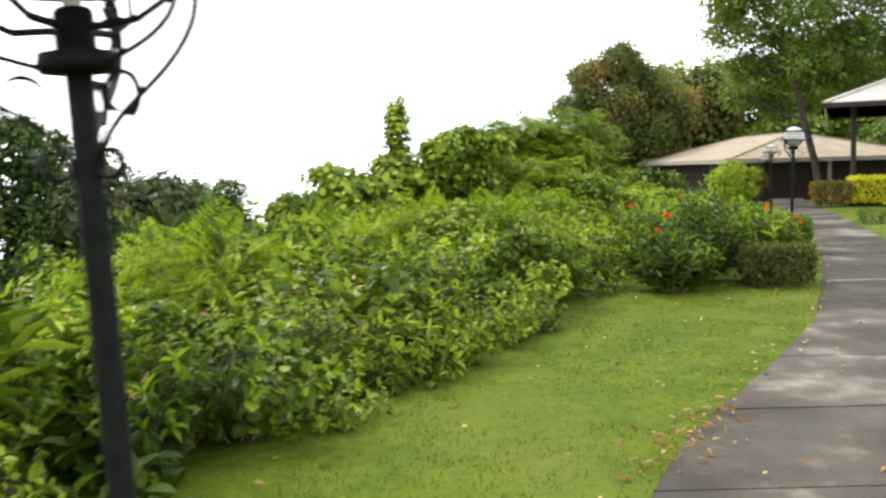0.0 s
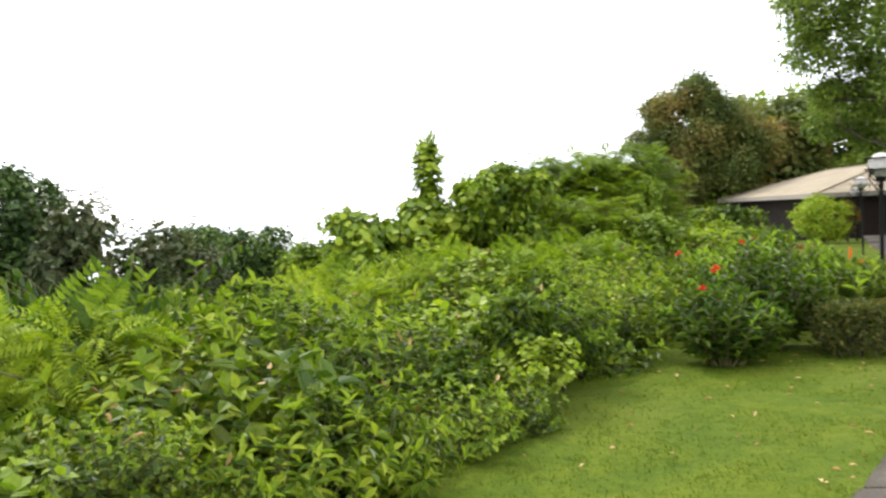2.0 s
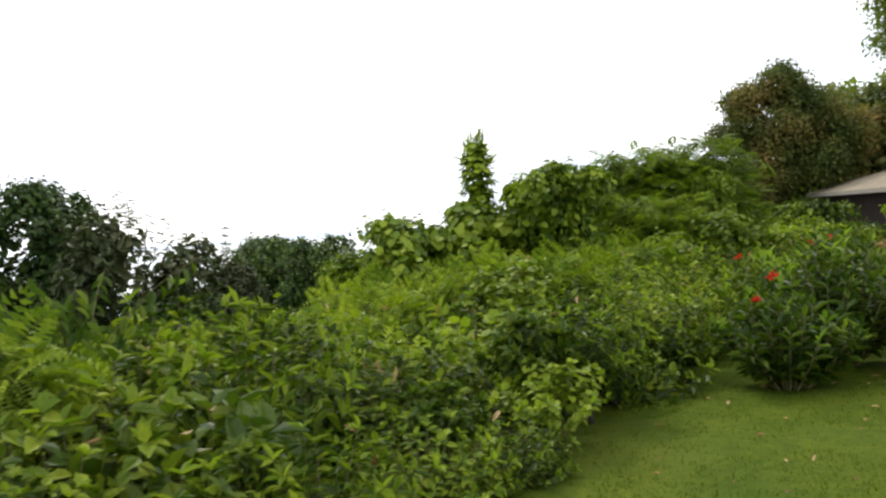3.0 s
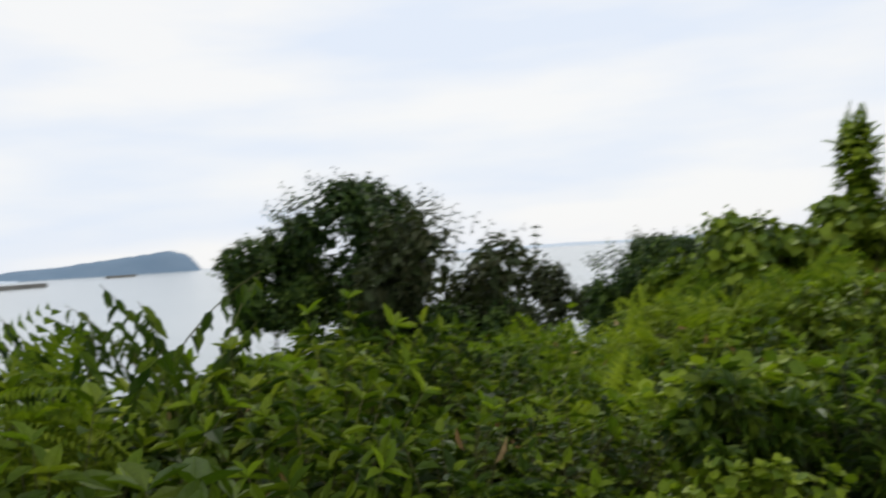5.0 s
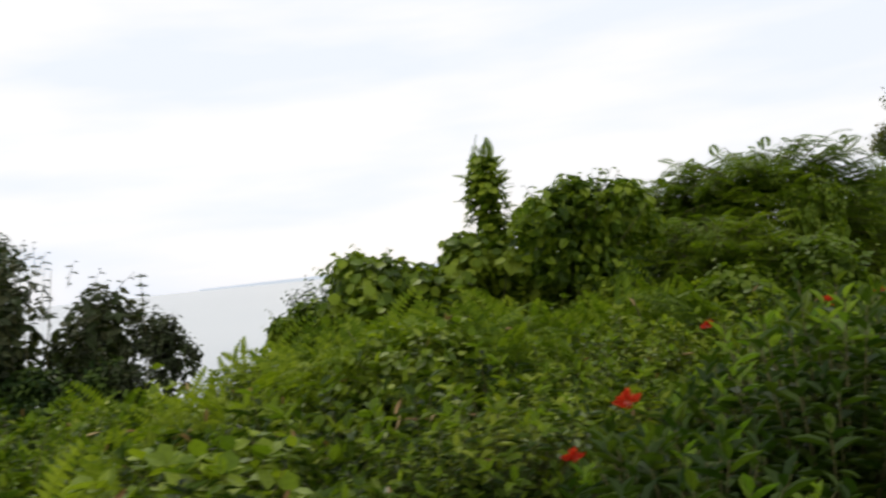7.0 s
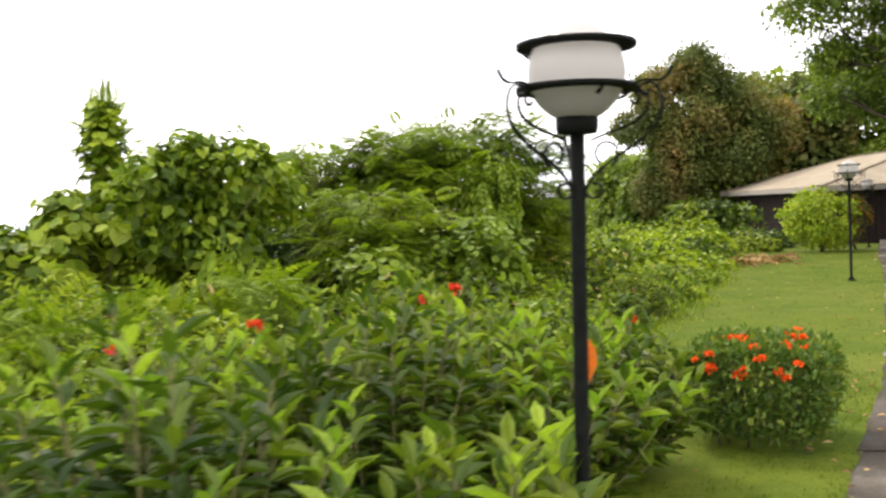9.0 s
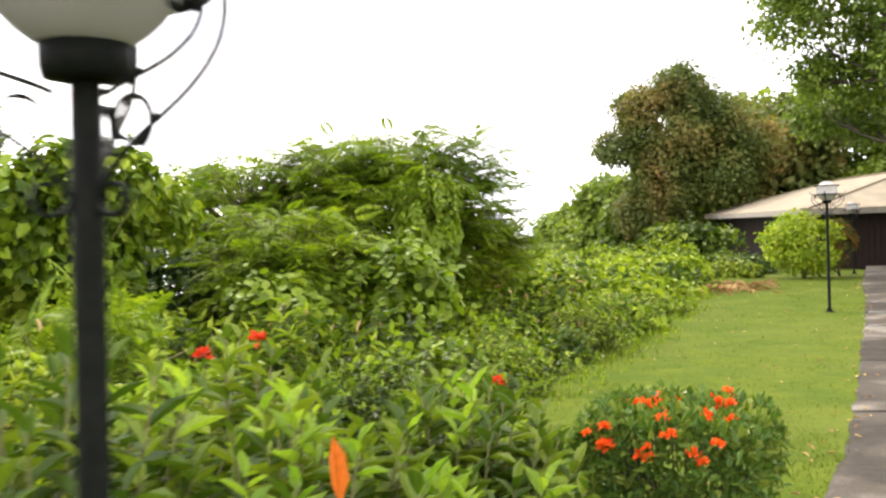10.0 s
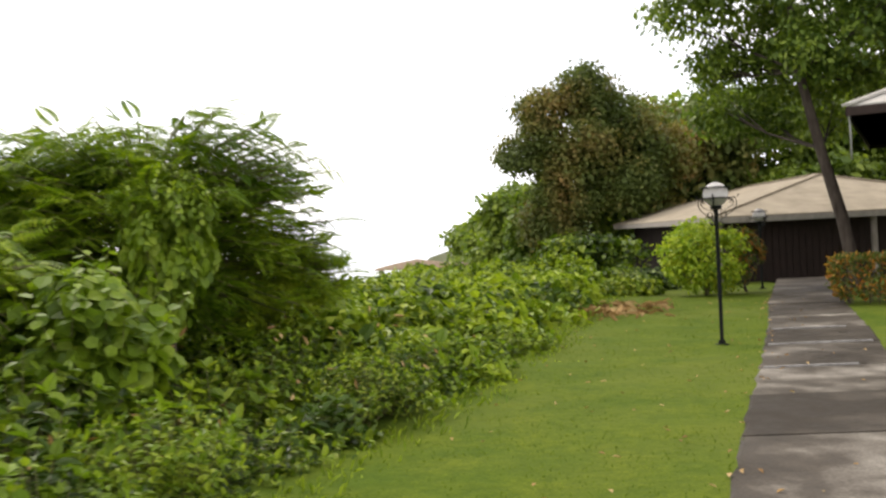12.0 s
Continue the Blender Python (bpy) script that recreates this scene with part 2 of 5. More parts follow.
def lawn_material():
    """Mown turf: fine blades, hand-wide tufts, wider worn and lush patches."""
    m, n, l, p, out = nodes_of("mown_lawn")
    fine, tuft, mid, big = world_noise(n, l, 60.0, 5.0), world_noise(n, l, 9.0, 5.0), world_noise(n, l, 1.7, 5.0), world_noise(n, l, 0.3, 3.0)
    r = ramp(n, [(0.32, (0.041, 0.063, 0.004)), (0.5, (0.061, 0.087, 0.006)), (0.68, (0.082, 0.110, 0.009))])
    l.new(fine.outputs["Fac"], r.inputs["Fac"])
    r1 = ramp(n, [(0.34, (0.80, 0.85, 0.8)), (0.52, (1.0, 1.0, 1.0)), (0.68, (1.12, 1.08, 1.05))])
    l.new(tuft.outputs["Fac"], r1.inputs["Fac"])
    c = mix_colour(n, l, r.outputs["Color"], r1.outputs["Color"], 1.0, "MULTIPLY")
    r2 = ramp(n, [(0.33, (0.74, 0.84, 0.75)), (0.66, (1.16, 1.08, 1.05))])
    l.new(mid.outputs["Fac"], r2.inputs["Fac"])
    c = mix_colour(n, l, c, r2.outputs["Color"], 1.0, "MULTIPLY")
    r3 = ramp(n, [(0.48, (0, 0, 0)), (0.72, (0.8, 0.8, 0.8))])
    l.new(big.outputs["Fac"], r3.inputs["Fac"])
    c = mix_colour(n, l, c, (0.086, 0.101, 0.015), r3.outputs["Color"])
    l.new(c, p.inputs["Base Color"])
    p.inputs["Roughness"].default_value = 0.95
    p.inputs["Specular IOR Level"].default_value = 0.08
    bump(n, l, p, tuft.outputs["Fac"], 0.3, 0.04)
    return m


def slab_material(name, shift):
    """Old damp concrete: dark algae film, pale scoured patches. shift: how far a slab is scoured."""
    m, n, l, p, out = nodes_of(name)
    patch, grit, streak = world_noise(n, l, 0.85, 6.0), world_noise(n, l, 45.0, 4.0), world_noise(n, l, 3.4, 6.0)
    info = n.new("ShaderNodeObjectInfo")
    sh = n.new("ShaderNodeMath")
    sh.operation = "MULTIPLY_ADD"
    sh.inputs[1].default_value, sh.inputs[2].default_value = 0.10, -0.10 + shift
    l.new(info.outputs["Random"], sh.inputs[0])
    ad = n.new("ShaderNodeMath")
    l.new(patch.outputs["Fac"], ad.inputs[0])
    l.new(sh.outputs[0], ad.inputs[1])
    ad2 = n.new("ShaderNodeMath")
    ad2.operation = "MULTIPLY_ADD"
    ad2.inputs[1].default_value, ad2.inputs[2].default_value = 0.30, -0.15
    l.new(streak.outputs["Fac"], ad2.inputs[0])
    ad3 = n.new("ShaderNodeMath")
    l.new(ad.outputs[0], ad3.inputs[0])
    l.new(ad2.outputs[0], ad3.inputs[1])
    r = ramp(n, [(0.32, (0.032, 0.026, 0.019)), (0.48, (0.062, 0.052, 0.040)), (0.57, (0.112, 0.098, 0.079)), (0.72, (0.215, 0.195, 0.163))])
    l.new(ad3.outputs[0], r.inputs["Fac"])
    gr = ramp(n, [(0.3, (0.75, 0.75, 0.75)), (0.7, (1.2, 1.2, 1.2))])
    l.new(grit.outputs["Fac"], gr.inputs["Fac"])
    l.new(mix_colour(n, l, r.outputs["Color"], gr.outputs["Color"], 1.0, "MULTIPLY"), p.inputs["Base Color"])
    rr = ramp(n, [(0.38, (0.62, 0.62, 0.62)), (0.62, (0.92, 0.92, 0.92))])
    l.new(streak.outputs["Fac"], rr.inputs["Fac"])
    l.new(rr.outputs["Color"], p.inputs["Roughness"])
    p.inputs["Specular IOR Level"].default_value = 0.12
    bump(n, l, p, grit.outputs["Fac"], 0.35, 0.008)
    return m


def sea_material():
    m, n, l, p, out = nodes_of("calm_grey_sea")
    a = world_noise(n, l, 0.012, 5.0)
    r = ramp(n, [(0.35, (0.25, 0.29, 0.295)), (0.65, (0.31, 0.345, 0.34))])
    l.new(a.outputs["Fac"], r.inputs["Fac"])
    l.new(r.outputs["Color"], p.inputs["Base Color"])
    p.inputs["Roughness"].default_value = 0.16
    b = world_noise(n, l, 0.5, 4.0)
    bump(n, l, p, b.outputs["Fac"], 0.06, 0.4)
    return m


M_OPAL, M_LAWN, M_SEA = opal(), lawn_material(), sea_material()
M_SLAB, M_SCOURED = slab_material("weathered_concrete", -0.09), slab_material("scoured_concrete", 0.03)
M_MORTAR = surface("pale_mortar", [(0.3, (0.126, 0.117, 0.108)), (0.7, (0.270, 0.261, 0.243))], 9.0, 0.85, 40.0, 0.4)


# ---- building helpers ----
def mesh_of(name, verts, faces, material=None, smooth=False):
    me = bpy.data.meshes.new(name)
    me.from_pydata([tuple(v) for v in verts] if not isinstance(verts, np.ndarray) else verts.tolist(), [], faces if isinstance(faces, list) else faces.tolist())
    if smooth:
        me.polygons.foreach_set("use_smooth", [True] * len(me.polygons))
    if material:
        me.materials.append(material)
    me.update()
    return me


def part(name, me, material, parent, label="", m=None):
    """One mesh object under a thing or a part; me is a bmesh or a mesh."""
    if isinstance(me, bmesh.types.BMesh):
        data = bpy.data.meshes.new(name)
        me.to_mesh(data)
        me.free()
        me = data
    if material and not me.materials:
        me.materials.append(material)
    ob = new(name, me)
    ob.parent = parent
    if m is not None:
        ob.matrix_basis = m
    return tagged(ob, label) if label else ob


def thing(name, x, y, z, label, category, group="", kind="", rz=0.0):
    ob = new(name)
    ob.matrix_basis = pose(x, y, z, 0, 0, rz)
    ob.empty_display_size = 0.2
    return tagged(ob, label, category, group, kind)


def box(bm, x0, x1, y0, y1, z0, z1, bevel=0.0):
    r = bmesh.ops.create_cube(bm, size=1.0)
    for v in r["verts"]:
        v.co = Vector(((x0 + x1) / 2 + v.co.x * (x1 - x0), (y0 + y1) / 2 + v.co.y * (y1 - y0), (z0 + z1) / 2 + v.co.z * (z1 - z0)))
    if bevel:
        bmesh.ops.bevel(bm, geom=list({e for v in r["verts"] for e in v.link_edges}), offset=bevel, segments=2, affect="EDGES")
    return bm


def lathe(profile, n=24):
    """A turned mesh from (radius, height) pairs."""
    bm = bmesh.new()
    rings = []
    for r, z in profile:
        rings.append([bm.verts.new((r * math.cos(2 * math.pi * k / n), r * math.sin(2 * math.pi * k / n), z)) for k in range(n)])
    for a, b in zip(rings, rings[1:]):
        for k in range(n):
            bm.faces.new((a[k], a[(k + 1) % n], b[(k + 1) % n], b[k]))
    bm.faces.new(list(reversed(rings[0])))
    bm.faces.new(rings[-1])
    for f in bm.faces:
        f.smooth = len(f.verts) == 4
    return bm


def tube_arrays(points, radii, sides=6):
    """Vertices and faces of a tube along points."""
    pts = [Vector(p) for p in points]
    verts, faces = [], []
    for i, p in enumerate(pts):
        d = (pts[min(i + 1, len(pts) - 1)] - pts[max(i - 1, 0)]).normalized()
        a = d.orthogonal().normalized()
        if abs(d.z) < 0.95:
            a = d.cross(Vector((0, 0, 1))).normalized()
        b = d.cross(a)
        r = radii[i] if isinstance(radii, (list, tuple)) else radii
        verts += [p + a * r * math.cos(2 * math.pi * k / sides) + b * r * math.sin(2 * math.pi * k / sides) for k in range(sides)]
        if i:
            o = (i - 1) * sides
            faces += [(o + k, o + (k + 1) % sides, o + sides + (k + 1) % sides, o + sides + k) for k in range(sides)]
    faces.append(tuple(range(sides)))
    faces.append(tuple((len(pts) - 1) * sides + k for k in range(sides)))
    return verts, faces


def tubes_mesh(name, tubes, material, sides=6):
    V, F = [], []
    for points, radii in tubes:
        v, f = tube_arrays(points, radii, sides)
        F += [tuple(i + len(V) for i in q) for q in f]
        V += v
    return mesh_of(name, V, F, material, True)


LEAF = (np.array([(0, 0, 0), (0.32, -0.5, 0.10), (0.72, -0.36, 0.04), (1, 0, -0.14), (0.72, 0.36, 0.04), (0.32, 0.5, 0.10)], float), [(0, 1, 2, 3), (0, 3, 4, 5)])
LANCE = (np.array([(0, 0, 0), (0.25, -0.38, 0.10), (0.6, -0.42, 0.07), (1, 0, -0.16), (0.6, 0.42, 0.07), (0.25, 0.38, 0.10)], float), [(0, 1, 2, 3), (0, 3, 4, 5)])
ROUND = (np.array([(0, 0, 0), (0.12, -0.42, 0.05), (0.6, -0.55, 0.02), (1, 0, -0.1), (0.6, 0.55, 0.02), (0.12, 0.42, 0.05)], float), [(0, 1, 2, 3), (0, 3, 4, 5)])
QUAD = (np.array([(0, 0, 0.03), (0.5, -0.5, -0.02), (1, 0, -0.08), (0.5, 0.5, 0.05)], float), [(0, 1, 2, 3)])
BLADE = (np.array([(0, -0.5, 0), (0, 0.5, 0), (1, 0, 0.25)], float), [(0, 1, 2)])


def frond_template(pairs=11):
    """A feathery compound leaf: pairs of narrow leaflets along a drooping midrib."""
    V, F = [], []
    for k in range(pairs):
        u = 0.12 + 0.88 * k / (pairs - 1)
        reach = 0.5 * math.sin(math.pi * (0.18 + 0.72 * u)) + 0.06
        z = -0.38 * u * u
        for s in (-1, 1):
            o = len(V)
            V += [(u, 0, z), (u - 0.018, s * reach * 0.55, z + 0.03), (u + 0.07, s * reach, z - 0.03), (u + 0.065, s * reach * 0.45, z + 0.03)]
            F.append((o, o + 1, o + 2, o + 3) if s > 0 else (o, o + 3, o + 2, o + 1))
    return np.array(V, float), F


FROND = frond_template()


def unit(a):
    return a / np.maximum(np.linalg.norm(a, axis=1, keepdims=True), 1e-9)


def scatter(template, P, D, N, L, W):
    """Vertices and faces of many copies of a leaf: base P, way D, upper side N, length L, width W."""
    tv, tf = template
    D = unit(D)
    A = unit(np.cross(N, D))
    N2 = np.cross(D, A)
    n, k = len(P), len(tv)
    L, W = np.broadcast_to(L, n), np.broadcast_to(W, n)
    V = P[:, None] + tv[None, :, 0, None] * (D * L[:, None])[:, None] + tv[None, :, 1, None] * (A * W[:, None])[:, None] + tv[None, :, 2, None] * (N2 * L[:, None])[:, None]
    V = V.reshape(-1, 3)
    F = []
    base = np.arange(n) * k
    for f in tf:
        F.append(np.array(f)[None] + base[:, None])
    return V, [q for g in F for q in g.tolist()]


def join(*pairs):
    V, F, o = [], [], 0
    for v, f in pairs:
        V.append(np.asarray(v, float))
        F += [tuple(i + o for i in q) for q in f]
        o += len(v)
    return np.concatenate(V), F


def sphere_dirs(rng, n):
    return unit(rng.normal(size=(n, 3)))


def crown_points(rng, n, size, lumps=9, lump=0.5, low=-0.35, ragged=0.03, wide=0.72):
    """Places and outward ways on a crown of many lumps, uneven in outline."""
    size = np.array(size, float)
    c = sphere_dirs(rng, lumps) * rng.uniform(0.35, wide, (lumps, 1))
    c[:, 2] = np.where(c[:, 2] < low, -c[:, 2] * 0.6, c[:, 2])
    rad = lump * rng.uniform(0.65, 1.15, lumps)
    idx = rng.integers(0, lumps, n)
    d = sphere_dirs(rng, n)
    out = unit(c[idx] + 1e-6)
    d = unit(d + 0.55 * out + np.array([0, 0, 0.25]))
    depth = np.where(rng.random(n) < 0.7, rng.normal(0.98, 0.12, n), rng.uniform(0.35, 0.85, n))
    p = c[idx] + d * (rad[idx] * depth)[:, None] + ragged * rng.normal(size=(n, 3))
    return p * size, d, depth < 0.85


def leafy(rng, n, size, length, width, lumps=9, lump=0.5, droop=0.35, template=LEAF, low=-0.35, ragged=0.03, wide=0.72):
    P, d, inner = crown_points(rng, n, size, lumps, lump, low, ragged, wide)
    tang = rng.normal(size=(n, 3))
    tang -= d * np.sum(tang * d, axis=1, keepdims=True)
    D = unit(unit(tang) + 0.55 * d + np.array([0, 0, -droop]))
    N = unit(0.6 * d + np.array([0, 0, 0.8]) + 0.45 * rng.normal(size=(n, 3)))
    s = rng.uniform(0.6, 1.25, n) * np.where(inner, 1.6, 1.0)
    return scatter(template, P, D, N, length * s, width * s)


def shoots(rng, count, size, reach, length, width, droop=0.4, template=LEAF, step=0.055, upward=0.9):
    """Leafy shoots that stick out of a crown: stems, and leaves along them."""
    tubes, P, D, N, S = [], [], [], [], []
    for _ in range(count):
        d = unit(rng.normal(size=(1, 3)))[0]
        d[2] = abs(d[2]) * 0.8 + 0.25
        d /= np.linalg.norm(d)
        a = d * np.array(size) * 0.8
        way = d * 0.6 + np.array([0, 0, upward]) + 0.3 * rng.normal(size=3)
        way /= np.linalg.norm(way)
        ln = reach * rng.uniform(0.5, 1.2)
        bend = np.array([d[0], d[1], -0.25]) * ln * rng.uniform(0.1, 0.5)
        pts = [a + way * ln * u + bend * u * u for u in (0, 0.25, 0.5, 0.75, 1.0)]
        tubes.append((pts, [0.006, 0.005, 0.004, 0.003, 0.0015]))
        m = max(4, int(ln / step))
        for k in range(m):
            u = 0.15 + 0.85 * k / (m - 1)
            ang = k * 2.4 + rng.uniform(-0.4, 0.4)
            side = np.cross(way, [math.cos(ang), math.sin(ang), 0.3])
            side /= np.linalg.norm(side) + 1e-9
            P.append(a + way * ln * u + bend * u * u)
            D.append(side + way * 0.5 + np.array([0, 0, -droop]))
            N.append(way + np.array([0, 0, 0.6]) + 0.2 * rng.normal(size=3))
            S.append((1.15 - 0.6 * u) * rng.uniform(0.8, 1.2))
    S = np.array(S)
    return tubes, scatter(template, np.array(P), np.array(D), np.array(N), length * S, width * S)


# ---- the lie of the land ----
EDGE_Y = [-30, -3, 0, 2.73, 4.28, 5.17, 5.88, 7.22, 8.98, 10.92, 13.0, 15.2, 17.5, 19.78, 21.51, 24.14, 28.0, 32.08, 35.2, 40.0]
EDGE_X = [-9, -1.35, -0.62, 0.27, 0.93, 1.33, 1.75, 2.57, 3.56, 4.40, 5.25, 6.1, 6.95, 7.71, 8.24, 9.06, 10.25, 11.41, 12.4, 13.9]
BUSH_Y = [-30, -2, 0, 2.2, 4.68, 6.73, 7.6, 8.6, 11.0, 12.6, 14.5, 17, 19.5, 22.9, 26.7, 32, 36, 42, 48, 60, 80, 140]
BUSH_X = [-14, -4.2, -3.3, -2.4, -1.2, -0.12, 0.5, 1.05, 1.85, 2.3, 2.85, 4.2, 5.1, 6.1, 7.1, 8.2, 9.0, 9.6, 9.5, 8, 5, 0]
PATH_WIDE = 1.4
SEA = -13.0


def path_x(y):
    return float(np.interp(y, EDGE_Y, EDGE_X))


def bush_x(y):
    return float(np.interp(y, BUSH_Y, BUSH_X))


def inland(x, y):
    """How far into the thicket a place lies; the slope falls off sooner near the start of the walk."""
    q = bush_x(y) - x
    return q * float(np.interp(y, [9.5, 14.0, 50.0, 60.0], [1.55, 1.0, 1.0, 2.4])) if q > 0 else q


def ground_z(x, y):
    q = inland(x, y)
    z = 0.0
    if q > 2.0:
        z -= 0.13 * (q - 2.0)
    if q > 7.0:
        z -= 0.42 * (q - 7.0)
    if y > 34:
        z -= 0.02 * min(y - 34, 12)
    return max(z, SEA - 4)


def warped(lo, hi, fine_lo, fine_hi, step, grow=1.35):
    a = list(np.arange(fine_lo, fine_hi, step))
    d, x = step, fine_hi
    while x < hi:
        a.append(x)
        d *= grow
        x += d
    a.append(hi)
    d, x = step, fine_lo
    while x > lo:
        d *= grow
        x -= d
        a.insert(0, max(x, lo))
    return a


def grid_sheet(name, xs, ys, zf, material):
    V = [(x, y, zf(x, y)) for y in ys for x in xs]
    w = len(xs)
    F = [(j * w + i, j * w + i + 1, (j + 1) * w + i + 1, (j + 1) * w + i) for j in range(len(ys) - 1) for i in range(w - 1)]
    return new(name, mesh_of(name, V, F, material, True))


def soil_z(x, y):
    return ground_z(x, y) - 0.06 + 0.05 * noise.noise((x * 0.6, y * 0.6, 0)) * (1 if x < bush_x(y) - 0.3 else 0.2)


ground = tagged(grid_sheet("ground", warped(-60, 900, -26, 34, 0.8), warped(-500, 900, -12, 60, 0.8), soil_z, M_SOIL), "brown-green soil and leaf litter sloping to the sea", "ground", kind="structure")
water = tagged(new("water", mesh_of("water", [(4950 * math.cos(a * math.pi / 48), 4950 * math.sin(a * math.pi / 48), SEA) for a in range(96)], [tuple(range(96))], M_SEA)), "calm pale grey sea under an overcast sky", "sea", kind="structure")


def lawn_strip(name, left, right, y0, y1, step, cols, label):
    """A mown strip between two lines, with small dips and tufts."""
    ys = np.arange(y0, y1 + step / 2, step)
    V, F = [], []
    for y in ys:
        a, b = left(y), right(y)
        for k in range(cols + 1):
            x = a + (b - a) * k / cols
            soft = min(1.0, k / 2, (cols - k) / 2)
            V.append((x, y, ground_z(x, y) + 0.012 + soft * (0.025 * noise.noise((x * 1.1, y * 1.1, 3)) + 0.012 * noise.noise((x * 4, y * 4, 5)))))
    w = cols + 1
    F = [(j * w + i, j * w + i + 1, (j + 1) * w + i + 1, (j + 1) * w + i) for j in range(len(ys) - 1) for i in range(cols)]
    return tagged(new(name, mesh_of(name, V, F, M_LAWN, True)), label, "lawn", kind="structure")


lawn_1 = lawn_strip("lawn_1", lambda y: bush_x(y) - 0.9, lambda y: path_x(y) + 0.03, -6, 42, 0.2, 24, "bright green mown lawn beside the concrete path")
lawn_2 = lawn_strip("lawn_2", lambda y: path_x(y) + PATH_WIDE - 0.03, lambda y: path_x(y) + PATH_WIDE + 14, -6, 42, 0.4, 30, "green lawn before the bungalows")


def lawn_blades():
    rng = np.random.default_rng(11)
    P = []
    while len(P) < 55000:
        y = rng.uniform(1.5, 36) if rng.random() < 0.5 else rng.uniform(3, 18)
        a, b = bush_x(y) - 0.5, path_x(y) + 0.05
        if rng.random() < 0.06 and 14 < y:
            a, b = path_x(y) + PATH_WIDE - 0.04, path_x(y) + PATH_WIDE + 3
        x = a + (b - a) * rng.random()
        if noise.noise((x * 2.6, y * 2.6, 11)) + 0.5 * noise.noise((x * 9, y * 9, 4)) > rng.uniform(-0.7, 0.5):
            P.append((x, y, ground_z(x, y) + 0.014))
    P = np.array(P)
    n = len(P)
    D = np.column_stack([rng.normal(0, 0.9, n), rng.normal(0, 0.9, n), rng.uniform(0.25, 0.9, n)])
    N = unit(np.array((0, 0, 1.0)) + 0.22 * rng.normal(size=(n, 3)))
    V, F = scatter(BLADE, P, D, N, rng.uniform(0.014, 0.032, n), rng.uniform(0.005, 0.010, n))
    return tagged(new("grass", mesh_of("grass", V, F, M_GRASS)), "short bright green blades of lawn grass", "grass", kind="stuff")


lawn_blades()


# ---- the concrete path ----
def build_path():
    rng = np.random.default_rng(5)
    pave = tagged(new("pavement", mesh_of("pavement_bed", [(x, y, -0.035) for y in np.arange(-6, 40.1, 0.5) for x in (path_x(y), path_x(y) + PATH_WIDE)],
                                          [(2 * k, 2 * k + 1, 2 * k + 3, 2 * k + 2) for k in range(92)], M_SOIL)), "damp weathered grey concrete slab path with pale patches", "path", kind="structure")
    joints = [-6, -4.2, -2.3, -0.6, 1.2, 2.9, 4.3, 5.75, 7.3, 9.6, 11.9, 13.6, 15.4, 17.0, 18.6, 20.2, 21.2, 22.8, 24.35, 26.2, 27.85, 29.8, 31.9, 34.2, 36.8, 40]
    for a, b in zip(joints, joints[1:]):
        n = max(3, int((b - a) / 0.2))
        lift = 0.022 + rng.uniform(-0.006, 0.008)
        V, F = [], []
        for k in range(n + 1):
            y = a + 0.012 + (b - a - 0.024) * k / n
            l = path_x(y) + 0.02 * noise.noise((y * 3, 1, 0)) + 0.015 * rng.normal() * 0.6
            r = path_x(y) + PATH_WIDE + 0.03 * noise.noise((y * 3, 9, 0))
            e = 0.012 if 0 < k < n else 0.004
            V += [(l, y, -0.03), (l + 0.004, y, lift - e), (l + 0.03, y, lift - (0 if 0 < k < n else 0.006)), (r - 0.03, y, lift - (0 if 0 < k < n else 0.006)), (r - 0.004, y, lift - e), (r, y, -0.03)]
        for k in range(n):
            o = 6 * k
            F += [(o + i, o + i + 1, o + 7 + i, o + 6 + i) for i in range(5)]
        F += [tuple(range(5, -1, -1)), tuple(6 * n + i for i in range(6))]
        part("slab", mesh_of("slab", V, F, M_SCOURED if a in (5.75, 18.6, 20.2, 22.8, 24.35, 27.85, 34.2) else M_SLAB), None, pave)
    for y in (11.9, 24.35, 26.2, 27.85):
        l, r = path_x(y), path_x(y) + PATH_WIDE
        bm = bmesh.new()
        box(bm, l + 0.06, l + 0.06 + (r - l - 0.12) * rng.uniform(0.6, 1.0), y - 0.025, y + 0.02, -0.03, 0.032, 0.004)
        part("joint_mortar", bm, M_MORTAR, pave, "pale mortar in a joint")


build_path()


# ---- bungalows ----
def hip_roof(name, corners, ridge, drop, material, parent, label=""):
    """A hip roof with thickness: four eave corners, two ridge ends."""
    A, B, C, D = [Vector(c) for c in corners]
    P, Q = [Vector(r) for r in ridge]
    d = Vector((0, 0, -drop))
    V = [A, B, C, D, P, Q] + [v + d for v in (A, B, C, D, P, Q)]
    F = [(0, 1, 4), (1, 2, 5, 4), (2, 3, 5), (3, 0, 4, 5), (6, 10, 7), (7, 10, 11, 8), (8, 11, 9), (9, 11, 10, 6), (0, 6, 7, 1), (1, 7, 8, 2), (2, 8, 9, 3), (3, 9, 6, 0)]
    return part(name, mesh_of(name, V, F, material), material, parent, label)


def board(name, a, b, wide, high, material, parent, label="", lift=0.0):
    """A straight timber from a to b."""
    a, b = Vector(a), Vector(b)
    d = b - a
    bm = bmesh.new()
    box(bm, 0, d.length, -wide / 2, wide / 2, -high + lift, lift, 0.006)
    m = Matrix.Translation(a) @ d.to_track_quat("X", "Z").to_matrix().to_4x4()
    return part(name, bm, material, parent, label, m)


